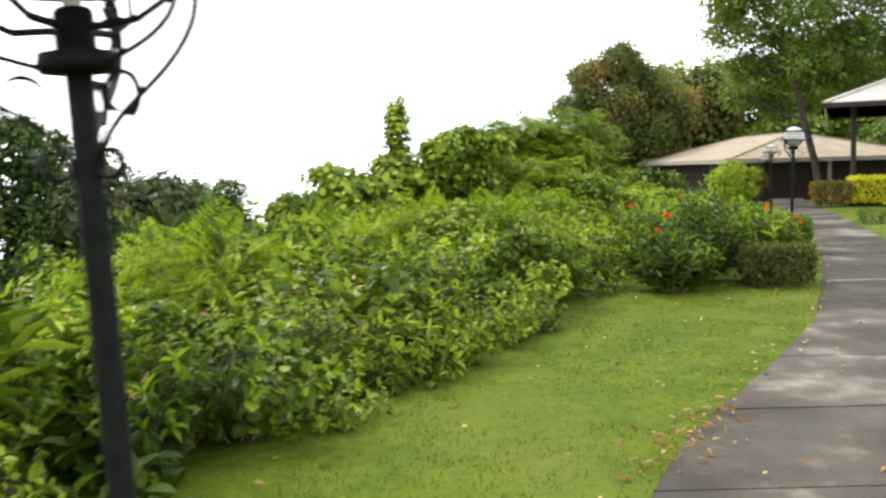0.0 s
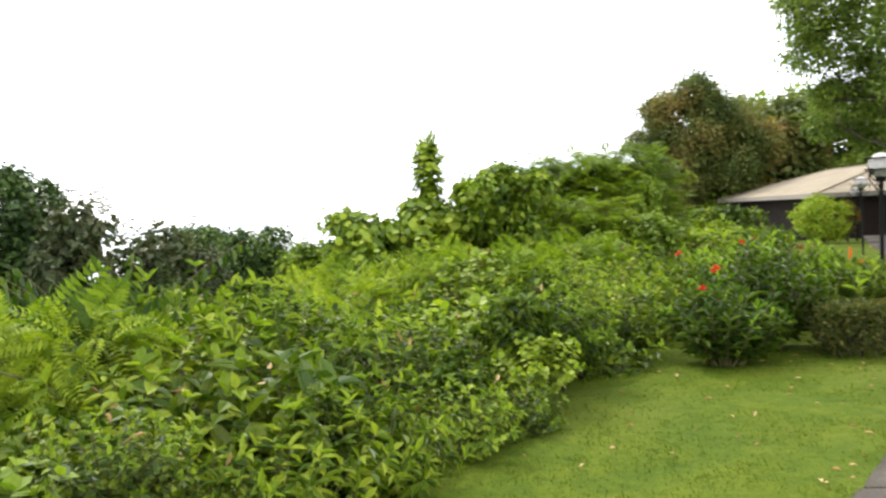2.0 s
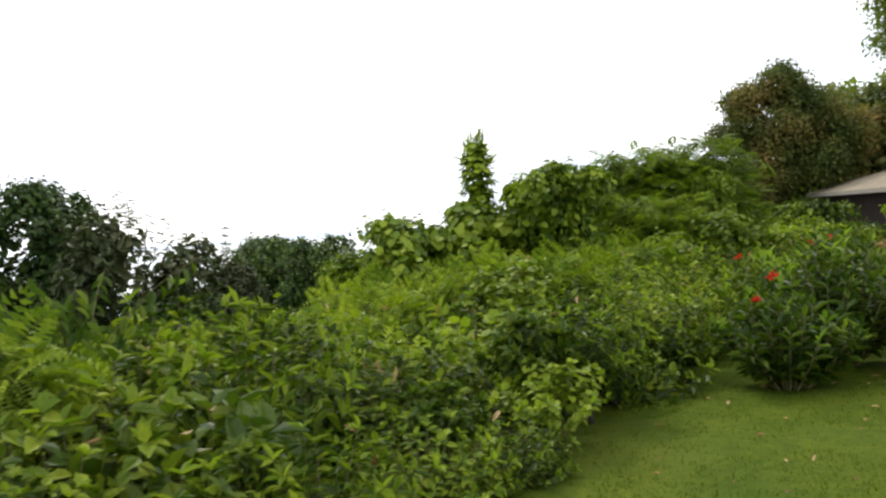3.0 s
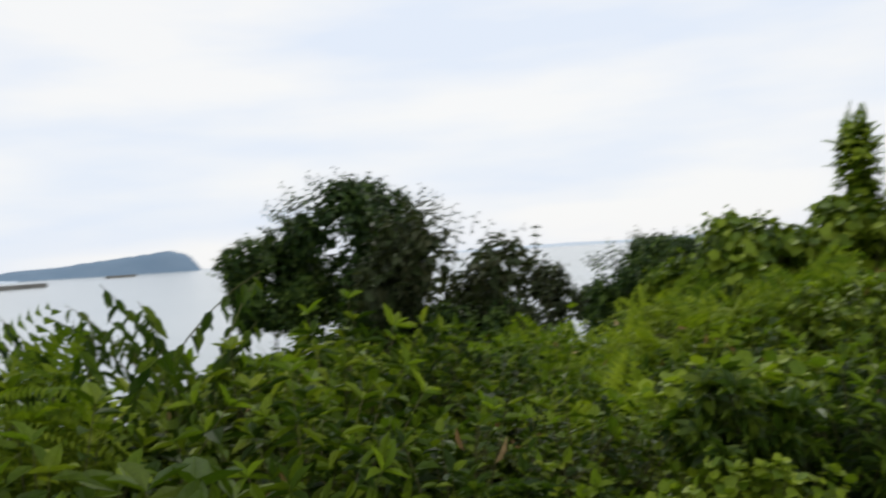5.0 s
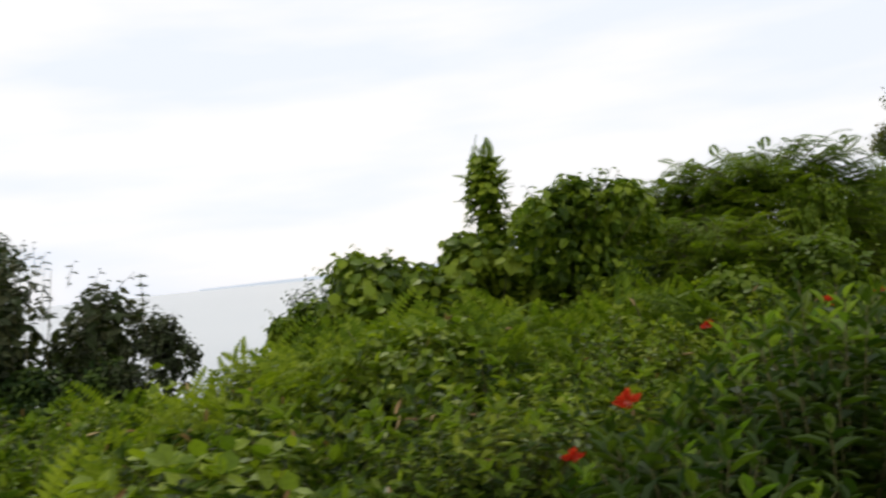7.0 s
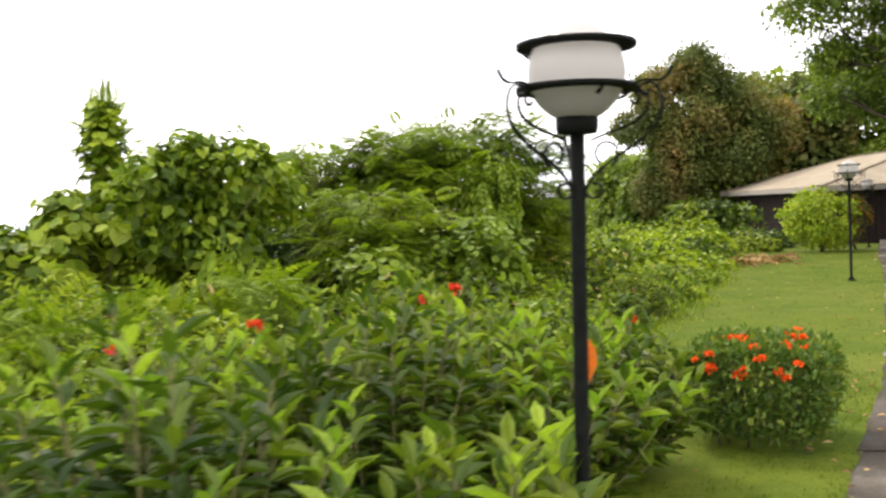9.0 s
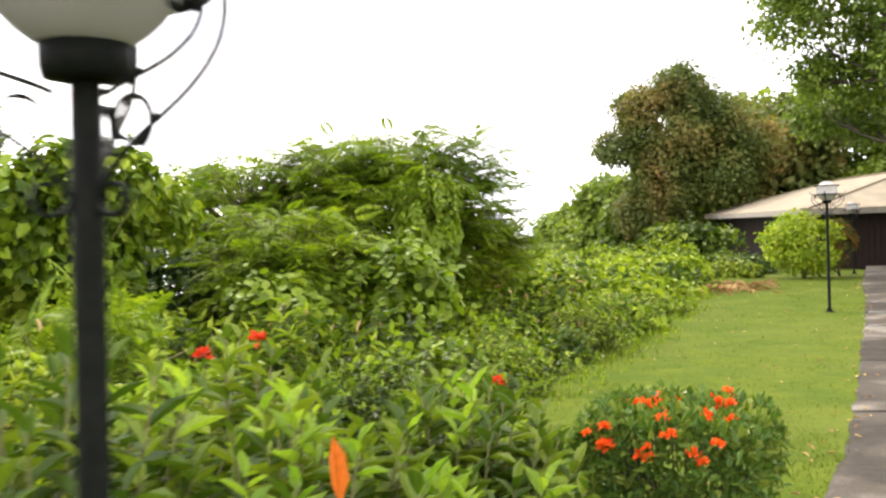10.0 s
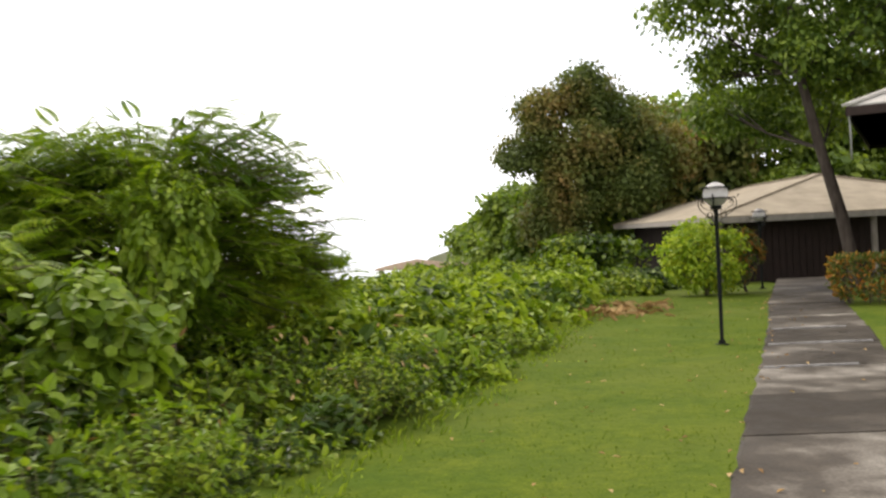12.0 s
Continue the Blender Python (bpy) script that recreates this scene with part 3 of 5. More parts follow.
def wall_panel(name, a, b, z0, z1, thick, material, parent):
    a, b = Vector((*a, 0)), Vector((*b, 0))
    d = b - a
    bm = bmesh.new()
    box(bm, 0, d.length, -thick / 2, thick / 2, z0, z1, 0.004)
    return part(name, bm, material, parent, "", Matrix.Translation(a) @ d.to_track_quat("X", "Z").to_matrix().to_4x4())


def bungalow(x, y, u, depth, front, eave, rise, inset, ground_level, roof_material, label, post_label, upper=False, veranda=None):
    """A low timber bungalow: eave corner (x, y); u runs back along the path, v along the front."""
    h = thing("house", x, y, ground_level, label, "house", "bungalows")
    ux, uy = u
    vx, vy = uy, -ux
    def at(a, b, z):
        return (a * ux + b * vx, a * uy + b * vy, z - ground_level)
    corners = [at(0, 0, eave), at(depth, 0, eave), at(depth, front, eave), at(0, front, eave)]
    half = front / 2
    ridge_corners = [corners[0], corners[3], corners[2], corners[1]]
    run = min(half, depth / 2) * 0.9
    roof = hip_roof("roof", ridge_corners, [at(run, half, eave + rise), at(depth - run, half, eave + rise)], 0.07, roof_material, h)
    hips = [(corners[0], at(run, half, eave + rise)), (corners[3], at(run, half, eave + rise)), (corners[1], at(depth - run, half, eave + rise)), (corners[2], at(depth - run, half, eave + rise)), (at(run, half, eave + rise), at(depth - run, half, eave + rise))]
    for a, b in hips:
        board("ridge_cap", a, b, 0.24, 0.05, roof_material, roof, "", 0.035)
    ring = corners + corners[:1]
    for a, b in zip(ring, ring[1:]):
        board("fascia", (a[0], a[1], a[2] - 0.03), (b[0], b[1], b[2] - 0.03), 0.035, 0.16, M_TIMBER if upper else M_FASCIA, h)
    bm = bmesh.new()
    f = bm.faces.new([bm.verts.new((c[0], c[1], c[2] - 0.1)) for c in corners])
    bmesh.ops.solidify(bm, geom=[f], thickness=0.03)
    part("soffit", bm, M_TIMBER, h)
    if veranda:
        bm = bmesh.new()
        f = bm.faces.new([bm.verts.new(p) for p in (at(0.6, 0.6, 0.1), at(depth - 0.6, 0.6, 0.1), at(depth - 0.6, front - 0.6, 0.1), at(0.6, front - 0.6, 0.1))])
        bmesh.ops.solidify(bm, geom=[f], thickness=0.14)
        part("deck", bm, M_TIMBER, h)
    deep = inset if veranda is None else veranda
    wc = [at(inset, deep, 0), at(depth - inset, deep, 0), at(depth - inset, front - inset, 0), at(inset, front - inset, 0)]
    top = eave - ground_level - 0.1
    w = wc + wc[:1]
    for i, (a, b) in enumerate(zip(w, w[1:])):
        wall = wall_panel("wall", a[:2], b[:2], 0, top, 0.12, M_WALL, h)
        ln = (Vector(b[:2]) - Vector(a[:2])).length
        if i in (0, 3):
            k = 0.0
            while k < ln:
                bm = bmesh.new()
                box(bm, k, k + 0.17, -0.085 if i == 0 else 0.062, -0.062 if i == 0 else 0.085, 0.04, top - 0.03, 0.004)
                part("plank", bm, M_TIMBER, wall)
                k += 0.19
    for a, b in ((0.9, 0.9) if upper else (0.35, 0.35), (depth / 2, 0.9), (depth - 0.35, 0.9), (0.35, front / 2), (0.35, front - 0.35)):
        p = at(a, b, 0)
        bm = bmesh.new()
        box(bm, p[0] - 0.07, p[0] + 0.07, p[1] - 0.07, p[1] + 0.07, -0.1, top, 0.012)
        part("post", bm, M_TIMBER if upper else M_POST, h, post_label)
    if upper:
        e2, r2, i2 = eave + rise * 1.2, rise * 0.8, 2.3
        c2 = [at(i2, i2, e2), at(i2, front - i2, e2), at(depth - i2, front - i2, e2), at(depth - i2, i2, e2)]
        hip_roof("upper_roof", c2, [at(i2 + 1.2, half, e2 + r2), at(depth - i2 - 1.2, half, e2 + r2)], 0.07, roof_material, h)
        r = c2 + c2[:1]
        for a, b in zip(r, r[1:]):
            board("bargeboard", (a[0], a[1], a[2] - 0.02), (b[0], b[1], b[2] - 0.02), 0.04, 0.2, M_TIMBER, h)
        pts = [at(i2 + 0.5, i2 + 0.5, 0), at(depth - i2 - 0.5, i2 + 0.5, 0), at(depth - i2 - 0.5, front - i2 - 0.5, 0), at(i2 + 0.5, front - i2 - 0.5, 0)]
        pts.append(pts[0])
        for a, b in zip(pts, pts[1:]):
            wall_panel("upper_wall", a[:2], b[:2], top + 0.1, e2 - ground_level, 0.1, M_WALL, h)
        a, b = at(0.03, 0.03, eave - 0.12), at(0.06, 0.05, eave - 0.95)
        part("rain_pipe", tubes_mesh("rain_pipe", [([a, (a[0] + 0.02, a[1], a[2] - 0.3), (b[0], b[1], b[2])], 0.018)], M_PIPE, 8), M_PIPE, h, "pale hanging rain pipe")
    return h


def unit2(a):
    r = math.hypot(*a)
    return a[0] / r, a[1] / r


bungalow(12.4, 40.9, unit2((-0.74, 15.3)), 15.3, 9.4, 1.75, 1.25, 0.8, -0.2, M_ROOF, "low dark timber bungalow under a tan hipped shingle roof", "weathered grey veranda post")
bungalow(12.7, 31.3, (0.40, 0.917), 9.0, 8.0, 3.5, 1.6, 1.0, 0.0, M_ROOF_B, "dark timber bungalow under a pale two-tier hipped roof", "dark timber veranda post", True, 2.9)


# ---- lamp posts ----
def spiral(c, r0, r1, a0, a1, n):
    return [(c[0] + (r0 + (r1 - r0) * k / n) * math.cos(a0 + (a1 - a0) * k / n), c[1] + (r0 + (r1 - r0) * k / n) * math.sin(a0 + (a1 - a0) * k / n)) for k in range(n + 1)]


def bezier2(p0, p1, p2, p3, n=10):
    out = []
    for k in range(n + 1):
        t = k / n
        out.append(tuple((1 - t) ** 3 * a + 3 * (1 - t) ** 2 * t * b + 3 * (1 - t) * t * t * c + t ** 3 * d for a, b, c, d in zip(p0, p1, p2, p3)))
    return out


def ribbon(name, lines, wide, thick, material):
    """Flat bar bent along lines in the plane of radius and height."""
    V, F = [], []
    for line in lines:
        for i, (r, z) in enumerate(line):
            a, b = line[max(i - 1, 0)], line[min(i + 1, len(line) - 1)]
            d = Vector((b[0] - a[0], b[1] - a[1])).normalized()
            nx, nz = -d.y * thick / 2, d.x * thick / 2
            o = len(V)
            V += [(r + nx, -wide / 2, z + nz), (r + nx, wide / 2, z + nz), (r - nx, wide / 2, z - nz), (r - nx, -wide / 2, z - nz)]
            if i:
                F += [(o - 4 + k, o - 4 + (k + 1) % 4, o + (k + 1) % 4, o + k) for k in range(4)]
            else:
                F.append((o + 3, o + 2, o + 1, o))
        F.append((len(V) - 4, len(V) - 3, len(V) - 2, len(V) - 1))
    return mesh_of(name, V, F, material, False)


BRACKET_OUTER = bezier2((0.044, -0.20), (0.09, -0.13), (0.20, -0.11), (0.255, -0.03), 12) + bezier2((0.255, -0.03), (0.288, 0.02), (0.272, 0.105), (0.222, 0.092), 10)[1:] + spiral((0.222, 0.070), 0.022, 0.011, math.pi / 2, math.pi * 2.0, 8)[1:]
BRACKET_INNER = bezier2((0.044, -0.075), (0.09, -0.052), (0.165, -0.048), (0.212, -0.006), 8) + bezier2((0.212, -0.006), (0.25, 0.03), (0.226, 0.085), (0.186, 0.066), 8)[1:] + spiral((0.186, 0.045), 0.021, 0.009, math.pi / 2, -math.pi * 1.0, 8)[1:]
BRACKET_CURL = spiral((0.056, -0.228), 0.032, 0.018, math.pi * 1.1, math.pi * 2.6, 16)
BRACKET_FOOT = [(0.024, -0.255), (0.026, -0.228), (0.044, -0.200)]
BRACKET_RING = spiral((0.092, -0.118), 0.043, 0.030, -math.pi * 0.35, math.pi * 1.35, 22)
BRACKET_HOOK = bezier2((0.19, 0.09), (0.235, 0.125), (0.27, 0.06), (0.305, 0.135), 10)
ME_BRACKET = ribbon("bracket", [BRACKET_OUTER, BRACKET_INNER, BRACKET_CURL, BRACKET_FOOT, BRACKET_RING], 0.013, 0.006, M_IRON)
ME_HOOK = ribbon("hook", [BRACKET_HOOK], 0.014, 0.006, M_IRON)


def hoop(r, z, wide=0.020, thick=0.006):
    return lathe([(r, z - wide / 2), (r + thick, z - wide / 2), (r + thick, z + wide / 2), (r, z + wide / 2), (r, z - wide / 2)], 40)


def lamp_post(x, y, z, top, label, globe=True, lean=(0, 0), rz=20.0, scale=1.0):
    """A garden lamp: iron pipe, collar, scrolled brackets, and two hoops round an opal globe."""
    t = thing("garden_lamp", x, y, z, label, "lamp post", "garden lamps")
    t.matrix_basis = pose(x, y, z, lean[0], lean[1], 0) @ pose(0, 0, 0, 0, 0, rz) @ Matrix.Scale(scale, 4)
    top /= scale
    part("pole", lathe([(0.045, -0.1), (0.045, 0.05), (0.0245, 0.07), (0.0245, top - 0.30), (0.0245, top - 0.05)], 20), M_IRON, t)
    part("base_plate", lathe([(0.09, -0.03), (0.09, 0.012), (0.05, 0.02)], 24), M_IRON, t)
    if globe:
        part("collar", lathe([(0.03, top - 0.055), (0.064, top - 0.05), (0.069, top - 0.03), (0.069, top), (0.06, top + 0.004)], 32), M_IRON, t)
        prof = [(0.155 * math.sin(a), top + 0.14 - 0.155 * math.cos(a)) for a in np.linspace(0.43, math.pi - 0.02, 26)]
        part("globe", lathe(prof, 40), M_OPAL, t, "white opal glass globe")
    else:
        part("collar", lathe([(0.030, top - 0.075), (0.066, top - 0.072), (0.069, top - 0.06), (0.066, top - 0.042), (0.036, top - 0.036), (0.035, top + 0.028), (0.030, top + 0.034)], 32), M_IRON, t)
        part("bulb_socket", lathe([(0.018, top + 0.034), (0.018, top + 0.075), (0.014, top + 0.08)], 20), M_WHITE_STUB, t, "bare yellowed white bulb socket")
    for k in range(3):
        b = part("bracket", ME_BRACKET, M_IRON, t, "scrolled iron bracket" if k == 0 else "", pose(0, 0, top, 0, 0, 120 * k))
        part("hook", ME_HOOK, M_IRON, b)
    part("hoop", hoop(0.188, top + 0.09, 0.015), M_IRON, t)
    upper = part("hoop", hoop(0.184, top + 0.225, 0.015), M_IRON, t)
    part("hoop_strut", tubes_mesh("hoop_strut", [([(0.158, 0.0, top + 0.20), (0.19, 0.0, top + 0.225)], 0.006), ([(-0.158, 0.0, top + 0.20), (-0.19, 0.0, top + 0.225)], 0.006)], M_IRON, 6), M_IRON, upper)
    for k in range(4):
        part("hoop_strut", tubes_mesh("hoop_strut", [([(0.146, 0, top + 0.062), (0.17, 0, top + 0.07), (0.19, 0, top + 0.088)], 0.006)] if globe else [([(0.034, 0, top), (0.12, 0, top + 0.005), (0.19, 0, top + 0.04), (0.19, 0, top + 0.09)], 0.007)], M_IRON, 6), M_IRON, t, "", pose(0, 0, 0, 0, 0, 45 + 90 * k))
    return t


lamp_post(-0.54, 1.62, 0.0, 1.81, "dark iron garden lamp post with its globe missing", globe=False, lean=(0, -2.6), rz=-147)
lamp_post(4.567, 12.33, 0.0, 1.76, "dark iron garden lamp with white globe among shrubs", lean=(0, 1.2), rz=-20, scale=0.86)
lamp_post(9.27, 26.5, 0.0, 1.76, "dark iron garden lamp with white globe on the lawn", rz=10)
lamp_post(12.75, 37.2, -0.05, 1.62, "dark iron garden lamp with white globe by the bungalow", rz=40)

# ---- shrub and tree kinds ----
RNG = np.random.default_rng(21)


def shrub_kind(material, n, size, length, width, lumps, template=LEAF, droop=0.35, sprigs=10, reach=0.4, lump=0.5, seed=0, shoot_material=None, low=-0.35, upward=0.9, wide=0.72):
    """Meshes of one sort of shrub: crown and shoots, centred on the crown."""
    rng = np.random.default_rng(seed)
    crown = leafy(rng, n, size, length, width, lumps, lump, droop, template, low, 0.03, wide)
    sets = [crown]
    tubes = []
    if sprigs:
        tubes, extra = shoots(rng, sprigs, size, reach, length, width, droop, template, upward=upward)
        sets.append(extra)
    V, F = join(*sets)
    me = mesh_of("crown", V, F, material)
    if sprigs and shoot_material:
        me.materials.append(shoot_material)
        me.polygons.foreach_set("material_index", [0] * len(crown[1]) + [1] * (len(F) - len(crown[1])))
    low_z = -size[2] * 0.9
    for _ in range(6):
        d = rng.normal(size=3) * np.array(size) * 0.55
        d[2] = abs(d[2]) * 0.7
        tubes.append(([(0.03 * rng.normal(), 0.03 * rng.normal(), low_z), (d[0] * 0.4, d[1] * 0.4, low_z * 0.35), tuple(d)], [0.018, 0.013, 0.004]))
    return {"crown": me, "branches": tubes_mesh("twig_mass", tubes, M_STEM, 4), "low": low_z, "top": size[2]}


PALMATE = (np.concatenate([np.column_stack([c[:, 0] * math.cos(t) - c[:, 1] * math.sin(t), c[:, 0] * math.sin(t) + c[:, 1] * math.cos(t), c[:, 2]]) for t in (-1.5, -0.75, 0.0, 0.75, 1.5) for c in (LANCE[0] * np.array((1.0 - 0.2 * abs(t), 0.42, 1.0)),)]),
           [tuple(i + 6 * k for i in f) for k in range(5) for f in LANCE[1]])


def spray_kind(material, branches, size, length, width, seed, template=LEAF, droop=0.35, per=14, tuft=4, tip_material=None, low=-0.15, spiky=0.0):
    """Meshes of a shrub grown as branches: bare inside, leaves set along the outer half of each branch, a tuft at its end."""
    rng = np.random.default_rng(seed)
    size = np.array(size, float)
    P, D, N, S, tip, tubes = [], [], [], [], [], []
    foot = np.array((0.0, 0.0, -size[2] * 0.9))
    for k in range(branches):
        d = unit(rng.normal(size=(1, 3)))[0]
        d[2] = abs(d[2]) * 0.95 + low * rng.random()
        reach = rng.uniform(0.62, 1.0) + (spiky * rng.random() if d[2] > 0.45 else 0.0)
        end = d * size * reach
        mid = foot * 0.35 + end * 0.55 + np.array((0, 0, 0.12 * size[2]))
        pts = [foot * 0.9 * (1 - u) ** 2 + mid * 2 * u * (1 - u) + end * u * u for u in np.linspace(0, 1, 6)]
        tubes.append(([tuple(pts[k]) for k in (1, 3, 5)], [0.008, 0.005, 0.002]))
        way = end - mid
        way /= np.linalg.norm(way) + 1e-9
        side = np.cross(way, (0, 0, 1.0))
        side /= np.linalg.norm(side) + 1e-6
        over = np.cross(side, way)
        for i in range(per):
            u = 0.40 + 0.60 * (i + rng.random() * 0.5) / per
            p = foot * 0.9 * (1 - u) ** 2 + mid * 2 * u * (1 - u) + end * u * u
            P.append(p)
            D.append(side * (1 if i % 2 else -1) * rng.uniform(0.6, 1.1) + way * rng.uniform(0.2, 0.7) + over * rng.normal(0, 0.45) + np.array((0, 0, -droop * rng.uniform(0.4, 1.3))))
            N.append(np.array((0, 0, 0.9)) + 0.5 * d + 0.3 * rng.normal(size=3))
            S.append(rng.uniform(0.7, 1.2) * (1.1 - 0.3 * u))
            tip.append(False)
        for i in range(tuft):
            a = i * 2.4 + k
            P.append(end)
            D.append(way * 0.8 + side * math.cos(a) * 0.9 + over * math.sin(a) * 0.9 + np.array((0, 0, -droop * 0.3)))
            N.append(np.array((0, 0, 1.0)) + 0.3 * d + 0.3 * rng.normal(size=3))
            S.append(rng.uniform(0.55, 0.95))
            tip.append(k % 3 == 0)
    P, D, N, S, tip = np.array(P), np.array(D), np.array(N), np.array(S), np.array(tip)
    one = scatter(template, P[~tip], D[~tip], N[~tip], length * S[~tip], width * S[~tip])
    two = scatter(template, P[tip], D[tip], N[tip], length * S[tip], width * S[tip])
    me = mesh_of("crown", *join(one, two), material)
    me.materials.append(tip_material or material)
    me.polygons.foreach_set("material_index", [0] * len(one[1]) + [1] * len(two[1]))
    return {"crown": me, "branches": tubes_mesh("twig_mass", tubes, M_STEM, 3), "low": -size[2] * 0.9, "top": size[2]}


TRUNK = tubes_mesh("trunk", [([(0, 0, 0), (0.02, 0.01, 0.35), (-0.015, 0.02, 0.7), (0, 0, 1.0)], [0.05, 0.04, 0.034, 0.026])], M_BARK, 7)


def plant(kind, x, y, ztop, scale, name, label, category, group="", rz=None, stretch=(1, 1, 1), thick=1.0):
    """A shrub or tree whose crown tops out at ztop, on a trunk that stands on the ground."""
    g = ground_z(x, y) - 0.08
    t = thing(name, x, y, g, label, category, group, rz=RNG.uniform(0, 360) if rz is None else rz)
    zc = ztop - kind["top"] * scale * stretch[2] - g
    m = Matrix.Translation((0, 0, zc)) @ Matrix.Diagonal((scale * stretch[0], scale * stretch[1], scale * stretch[2], 1))
    part("crown", kind["crown"], None, t, "", m)
    tagged(part("twig_mass", kind["branches"], None, t, "", m), kind="stuff")
    foot = zc + kind["low"] * scale * stretch[2]
    if foot > 0.02:
        part("trunk", TRUNK, None, t, "", Matrix.Diagonal((thick * scale, thick * scale, foot + 0.05, 1)))
    return t


THICK = [spray_kind(M_THICKET, 88, (0.80, 0.80, 0.66), 0.122, 0.064, 1, per=11, tip_material=M_TIP, spiky=0.25),
         spray_kind(M_THICKET, 78, (0.80, 0.80, 0.66), 0.165, 0.058, 2, LANCE, 0.75, per=11, tip_material=M_TIP, spiky=0.3),
         spray_kind(M_THICKET, 98, (0.78, 0.78, 0.60), 0.10, 0.058, 3, droop=0.3, per=12, tip_material=M_TIP, spiky=0.2),
         spray_kind(M_THICKET, 74, (0.82, 0.82, 0.70), 0.145, 0.085, 4, droop=0.55, per=11, tip_material=M_TIP, spiky=0.4),
         spray_kind(M_VINE, 80, (0.80, 0.80, 0.60), 0.112, 0.092, 5, ROUND, 0.8, per=11, tip_material=M_TIP),
         spray_kind(M_VINE, 88, (0.80, 0.80, 0.64), 0.112, 0.064, 6, droop=0.5, per=11, tip_material=M_TIP, spiky=0.35)]
BROAD = spray_kind(M_HIB, 34, (0.55, 0.55, 0.5), 0.20, 0.11, 11, LEAF, 0.5, per=9, tuft=3)
CASSAVA = spray_kind(M_HIB, 22, (0.42, 0.42, 0.42), 0.17, 0.17, 12, PALMATE, 0.45, per=5, tuft=3)
REED = spray_kind(M_THICKET, 90, (0.5, 0.5, 0.62), 0.32, 0.014, 13, LANCE, -0.5, per=5, tuft=2)
FERN = shrub_kind(M_ACACIA, 150, (0.62, 0.62, 0.45), 0.26, 0.16, 9, template=FROND, droop=0.3, sprigs=0, seed=7)


def canopy(x, y):
    """How high the thicket stands."""
    q = inland(x, y)
    h = float(np.interp(q, [0.2, 0.9, 2.0, 6.5, 9.0, 12.0, 16.0, 26.0], [0.42, 0.64, 0.74, 0.66, 0.20, -1.1, -3.0, -7.0]))
    calm = float(np.interp(y, [22, 27], [1.0, 0.4]))
    return h - 0.2 * (1 - calm) + calm * (0.44 * noise.noise((x * 0.55, y * 0.55, 7)) + 0.34 * noise.noise((x * 1.3, y * 1.3, 2)))


CLEAR = [(4.56, 12.75, 0.5), (-0.615, 1.62, 0.75)]


def spread(rng, want, tries, ylim, qlim, gap_at, taken):
    spots = []
    for _ in range(tries):
        if len(spots) >= want:
            break
        y, q = rng.uniform(*ylim), rng.uniform(*qlim)
        x = bush_x(y) - q
        gap = gap_at(q, y)
        if any((x - a) ** 2 + (y - b) ** 2 < gap * gap for a, b in spots + taken) or any((x - a) ** 2 + (y - b) ** 2 < c * c for a, b, c in CLEAR):
            continue
        spots.append((x, y))
    return spots


def thicket():
    rng = np.random.default_rng(8)
    near = spread(rng, 95, 4000, (0.5, 27), (0.34, 0.75), lambda q, y: 0.36, [])
    near += spread(rng, 175, 6000, (0.5, 24), (0.8, 6.5), lambda q, y: 0.62 if y < 18 else 0.7, near)
    for x, y in near:
        k, q = rng.random(), bush_x(y) - x
        scale = rng.uniform(0.82, 1.2) * (0.7 if q < 0.8 else 1.0)
        up = canopy(x, y) + rng.uniform(-0.26, 0.26)
        if q < 1.6 and k < 0.10:
            plant(BROAD, x, y, up - 0.05, scale * 1.1, "shrub", "low shrub with broad dark glossy leaves at the thicket's foot", "shrub", "thicket shrubs")
        elif q < 2.2 and k < 0.15:
            plant(CASSAVA, x, y, up, scale * 1.1, "shrub", "young plant with bright green fingered leaves", "shrub", "thicket shrubs")
        elif y < 7 and k < 0.34:
            plant(REED, x, y, up + 0.1, scale * 1.2, "grass_clump", "tall clump of light green grassy weeds", "grass clump", "thicket weeds")
        elif k < 0.12:
            plant(FERN, x, y, up, scale, "shrub", "feathery green leguminous shrub in the thicket", "shrub", "thicket shrubs")
        elif k < 0.40:
            plant(THICK[4 + int(rng.random() * 2)], x, y, up, scale, "shrub", "light green creeper-covered shrub in the thicket", "shrub", "thicket shrubs")
        else:
            plant(THICK[int(rng.random() * 4)], x, y, up, scale, "shrub", "dense mid-green leafy shrub in the thicket", "shrub", "thicket shrubs")
    # the far and deep growth, which nobody could count
    for material, seed, label in ((M_THICKET, 9, "dense far thicket of mid-green shrubs on the slope"), (M_VINE, 10, "light green creeper growth over the far thicket")):
        r2 = np.random.default_rng(seed)
        far = spread(r2, 75, 3000, (24, 46), (0.35, 7), lambda q, y: 0.8, [])
        far += spread(r2, 80, 3000, (-2, 46), (6.2, 15), lambda q, y: 1.2, [])
        far += spread(r2, 18, 600, (-5, 1), (0.5, 7), lambda q, y: 1.0, [])
        sets = []
        for x, y in far:
            q = bush_x(y) - x
            r = r2.uniform(0.75, 1.1) * (1.25 if q > 6 else 1.0) * (0.7 if q < 0.8 else 1.0)
            v, f = leafy(r2, 620, (r, r, r * 0.85), 0.145, 0.085, 13, 0.42, 0.45, QUAD if q > 6 else LEAF, -0.35, 0.06)
            sets.append((v + np.array((x, y, canopy(x, y) + r2.uniform(-0.1, 0.2) + (0.1 if y > 26 and q < 2.5 else 0.0) - r * 0.85)), f))
        tagged(new("undergrowth", mesh_of("undergrowth", *join(*sets), material)), label, "undergrowth", kind="stuff")


thicket()

